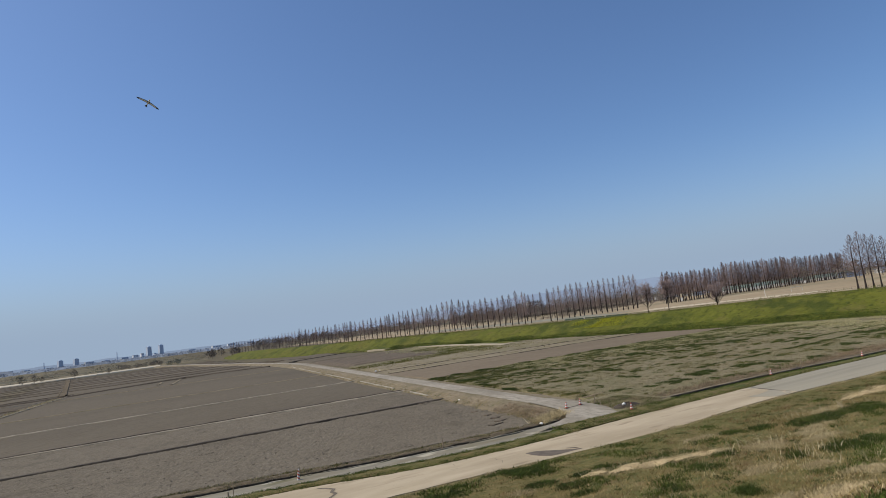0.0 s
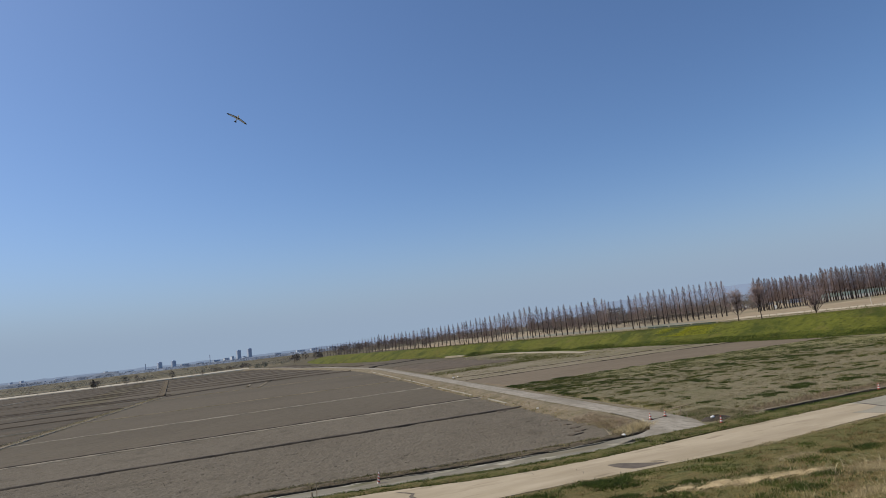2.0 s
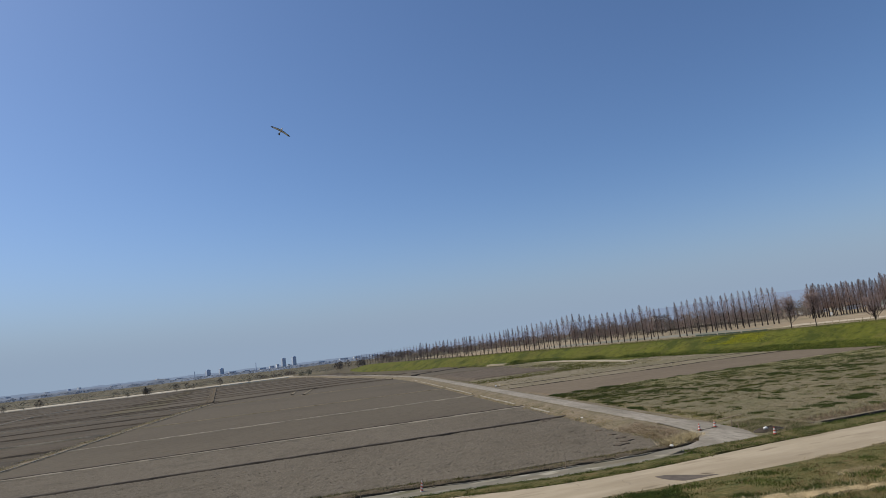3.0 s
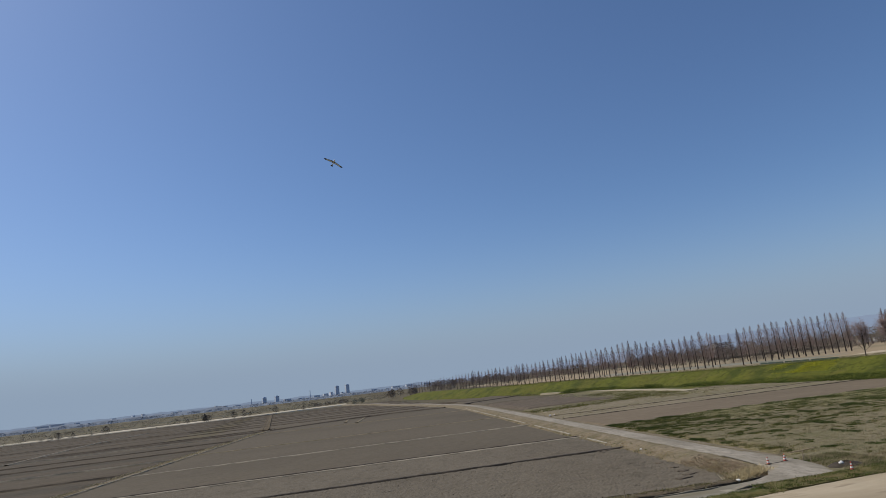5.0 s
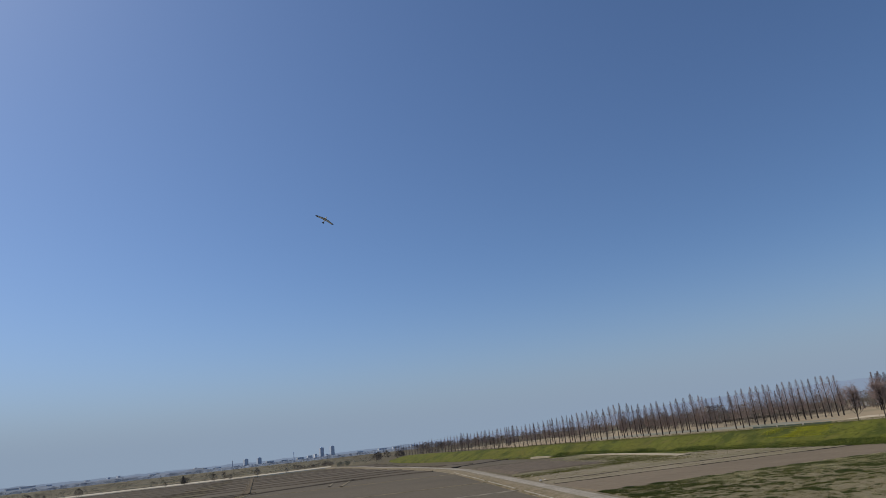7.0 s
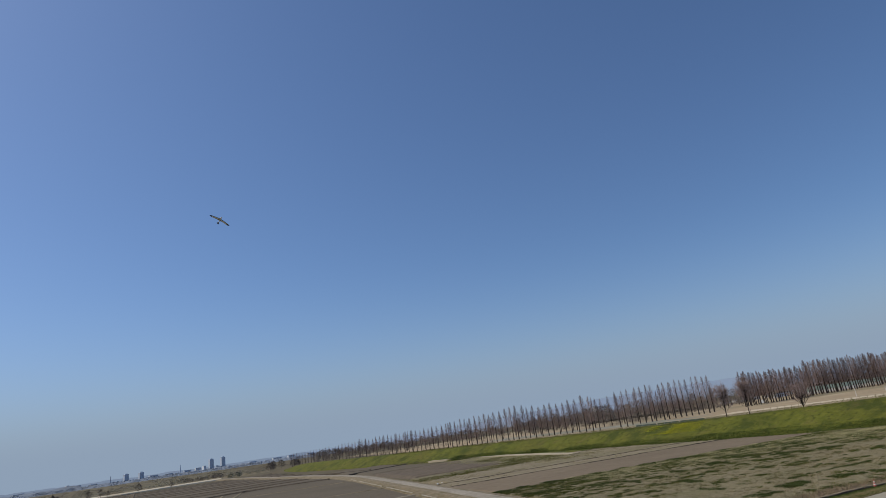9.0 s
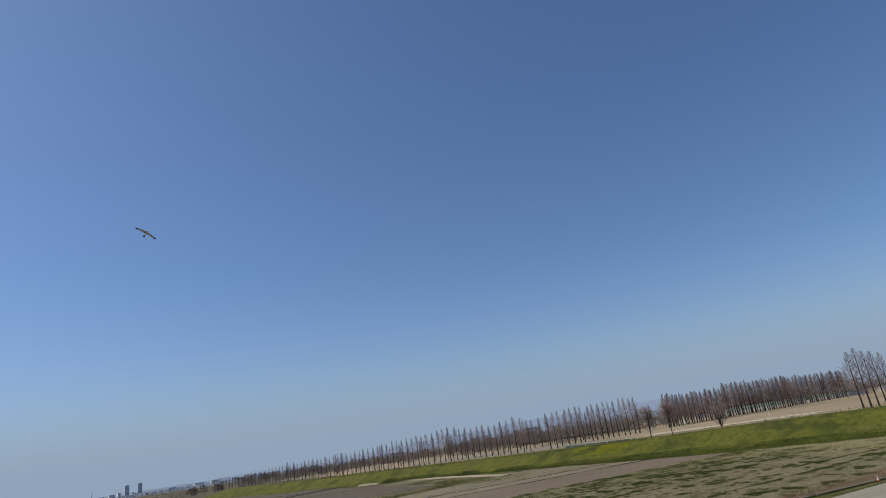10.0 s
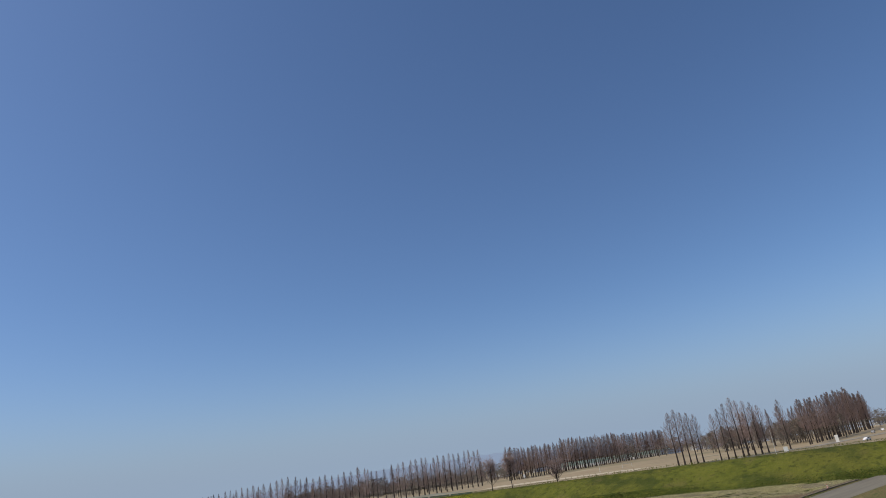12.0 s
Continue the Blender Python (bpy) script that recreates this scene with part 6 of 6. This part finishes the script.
def on_bank(keep):
    def place(rng):
        x, t = rng.uniform(-40, 33), rng.uniform(0.12, 0.95)
        b = band_y(x)
        y = b[3] + (b[4] - b[3]) * t
        return (x, y, float(np.interp(t, (0.1, 0.2, 0.35, 0.6, 0.85, 1), (-0.08, 0.0, -0.06, -0.3, -0.52, -0.6))), rng.uniform(0.6, 1.4)) if keep(x, y, rng) else None
    return place


blades("bank_grass", 5000, on_bank(lambda x, y, r: nz(x, y, 0.5, 3) > 0.0), (0.03, 0.13), 0.02, M_STUBBLE, "dry weeds along the paddy edge", 5, 0.18, 10, 1.6)
blades("bank_weeds", 500, on_bank(lambda x, y, r: nz(x, y, 0.6, 13) > 0.1), (0.04, 0.13), 0.03, M_OLIVE, "dull green weeds along the paddy edge", 12, 0.25, 58, 1.6)
blades("bank_grass", 5200, lambda rng: (lambda y, o: (side_x(y) - 2.6 + o, y, -0.16 - 0.05 * abs(o) - 0.18 * max(0, -o), rng.uniform(0.7, 1.5)))(47 + 150 * rng.random() ** 1.7, rng.uniform(-2.2, 0.9)), (0.03, 0.09), 0.022, M_DRYBLADE, "dry weeds on the track's bank", 5, 0.2, 11, 2.0)


def on_levee(t0, t1, y0, y1, keep, size=(0.7, 1.4)):
    def place(rng):
        y, t = rng.uniform(y0, y1), rng.uniform(t0, t1)
        if not keep(y, t, rng):
            return None
        fx, h = smooth_line(FOOT, [y])[0]
        return (fx + 2.75 * h * t, y, -0.5 + (h + 0.5) * (t * t * (3 - 2 * t) * 0.25 + t * 0.75), rng.uniform(*size))
    return place


blades("levee_grass", 3500, on_levee(0.9, 1.15, 30, 330, lambda y, t, r: True), (0.05, 0.16), 0.05, M_LEVBLADE, "green grass along the far levee's crest", 6, 0.4, 12, 1.0)
blades("dry_tufts", 1500, on_levee(-0.04, 0.06, 30, 330, lambda y, t, r: True), (0.10, 0.25), 0.05, M_STUBBLE, "dry grass along the foot of the levee", 6, 0.45, 14, 1.2)
blades("rape_flowers", 2000, on_levee(0.50, 0.93, 126, 174, lambda y, t, r: nz(y, t * 8, 0.25, 2) + 0.8 * (1 - abs(y - 149) / 16) > 0.3 + 0.6 * r.random()), (0.06, 0.18), 0.035, M_FLOWER, "yellow rape blossom on the levee slope", 5, 0.4, 13, 1.5, "flowers")
blades("edge_weeds", 2600, on_field(41, 110, 43.6, 49.8, -0.1, lambda x, y, r: x > side_x(y) + 3.2 and y > 45.6 - 0.045 * max(0, x - 57) and r.random() < 1.1 - 0.3 * (y - 45.4)), (0.06, 0.26), 0.024, M_PINKDRY, "brown dry weeds along the ditch", 9, 0.22, 19, 1.1)
blades("dike_weeds", 2600, on_field(-3.4, -0.5, 60, 252, FZ + 0.05, lambda x, y, r: nz(x, y, 0.25, 71) > -0.15, (0.8, 1.6)), (0.05, 0.16), 0.04, M_STRAW, "dry tan weeds along the earth dike", 7, 0.35, 27, 2.2).data.transform(Matrix(((1, 0.105, 0, -44.3 - 0.105 * 80), (0, 1, 0, 0), (0, 0, 1, 0), (0, 0, 0, 1))))
blades("bank_weeds", 160, lambda rng: (lambda y, o: (side_x(y) - 2.8 + o, y, -0.22 - 0.18 * max(0, -o), rng.uniform(0.5, 1.2)))(47 + 120 * rng.random() ** 1.5, rng.uniform(-2.0, 1.2)), (0.05, 0.16), 0.03, M_GREENBLADE, "green weeds on the track's bank", 12, 0.25, 28, 1.3)
blades("foot_grass", 8500, on_levee(0.0, 0.34, 20, 260, lambda y, t, r: r.random() > 2.6 * t - 0.1 + nz(y, t * 6, 0.08, 81), (0.8, 1.5)), (0.04, 0.11), 0.08, M_GREENBLADE, "darker green grass band low on the far levee", 13, 0.8, 29, 1.8)
blades("pale_stubble", 3200, on_field(58, 121, 84, 101.5, -0.15, lambda x, y, r: r.random() < (y - 84) / 15 and weed_here(x, y) < 0.25), (0.06, 0.2), 0.04, M_PALEGRASS, "pale straw stubble along the field's far edge", 7, 0.35, 34, 1.3)
blades("pale_stubble", 6500, on_field(100, 132, 44.5, 92, -0.15, lambda x, y, r: r.random() < (x - 100) / 20 and nz(x, y, 0.15, 91) > -0.2), (0.06, 0.2), 0.045, M_PALEGRASS, "pale straw stubble along the levee's foot", 7, 0.4, 35, 1.3)
blades("corner_weeds", 600, lambda rng: (lambda y, o: (side_x(y) + o, y, -0.05 - 0.14 * max(0, -o - 2.6), rng.uniform(0.6, 1.3)))(rng.uniform(46.6, 60), rng.uniform(-4.8, -1.9)), (0.03, 0.09), 0.022, M_PINKDRY, "brown dry weeds on the bank beside the junction", 8, 0.25, 36, 2.2)
blades("straw_litter", 2800, on_slope(lambda x, y, r: nz(x * 0.5, y, 0.45, 57) > -0.1 and r.random() < 1.2 - max(0, y - 24) / 6, (0.6, 1.2), 14, 60, 13, 30), (0.03, 0.11), 0.018, M_STRAW, "fine straw litter over the near slope", 9, 0.35, 42, 2.0)
blades("track_edge_grass", 2600, lambda rng: (lambda y, o: (side_x(y) + o * (1.55 + 0.25 * nz(y, o, 0.5, 83)) + rng.normal(0, 0.14), y, -0.04, rng.uniform(0.5, 1.1)))(56 + 130 * rng.random() ** 1.5, rng.choice((-1, 1))), (0.03, 0.10), 0.03, M_STUBBLE, "dry grass along the edges of the gravel track", 6, 0.12, 52, 1.6)
blades("soil_clods", 3200, on_field(-40, 31, 50.5, 77, FZ, lambda x, y, r: True, (0.7, 1.3)), (0.02, 0.05), 0.035, M_CLOD, "loose clods on the tilled paddy", 6, 0.35, 43, 2.0, "soil")
blades("stubble", 1500, on_field(46, 112, 129, 175, -0.29, lambda x, y, r: nz(x * 0.2, y, 0.4, 93) > -0.05), (0.05, 0.18), 0.05, M_STUBBLE, "dry stubble over the far fallow field", 7, 0.6, 44, 1.4)
blades("verge_grass", 700, on_field(29, 40.5, 41.2, 43.5, 0.09, lambda x, y, r: nz(x, y, 0.8, 95) > -0.25), (0.03, 0.12), 0.02, M_GREENBLADE, "short trodden grass between road and junction", 8, 0.14, 45, 1.3)
blades("verge_grass", 350, on_field(29, 40.5, 41.2, 43.5, 0.09, lambda x, y, r: True), (0.03, 0.10), 0.02, M_STUBBLE, "dry trodden grass between road and junction", 8, 0.14, 46, 1.3)
blades("corner_weeds", 900, on_field(37.2, 43, 43.4, 51, 0.0, lambda x, y, r: x > 38.0 + 0.14 * max(0, y - 46) + 0.6 * nz(x, y, 0.9, 96), (0.6, 1.2)), (0.05, 0.2), 0.02, M_STUBBLE, "brown dry weeds at the field corner", 9, 0.2, 47, 1.2)
blades("corner_weeds", 250, on_field(37.4, 43, 43.4, 51, 0.0, lambda x, y, r: x > 38.2 and nz(x, y, 0.6, 97) > 0.05, (0.6, 1.2)), (0.05, 0.15), 0.03, M_GREENBLADE, "green weeds at the field corner", 12, 0.18, 48, 1.2)
blades("straw_litter", 260, on_field(29.8, 34.3, 46.2, 49.6, 0.0, lambda x, y, r: abs(y - 47.8 - 0.5 * (x - 32)) < 1.1, (0.7, 1.3)), (0.12, 0.4), 0.025, M_STRAW, "dead straw and cut stalks heaped at the junction's corner", 6, 0.2, 60, 2.6)
blades("green_weeds", 420, on_field(84, 103, 152, 215, -0.3, lambda x, y, r: weed_here(x, y) > 0.0 and x < 99 + 3 * nz(y, 0, 0.2), (0.8, 1.6)), (0.08, 0.2), 0.07, M_LEVBLADE, "green weed mats beside the far pale path", 12, 0.7, 61, 1.5)
blades("pale_stubble", 900, on_field(80, 103, 150, 240, -0.3, lambda x, y, r: True), (0.06, 0.2), 0.07, M_PALEGRASS, "pale stubble beside the far paddy", 8, 0.7, 62, 1.4)
blades("small_weeds", 3600, on_field(41.5, 128, 46.5, 100.5, -0.14, lambda x, y, r: x > side_x(y) + 3.2 and nz(x * 0.6, y, 0.35, 98) > -0.15, (0.3, 0.8)), (0.05, 0.15), 0.032, M_OLIVE, "small dull olive weeds dotted over the fallow field", 22, 0.3, 66, 1.7)
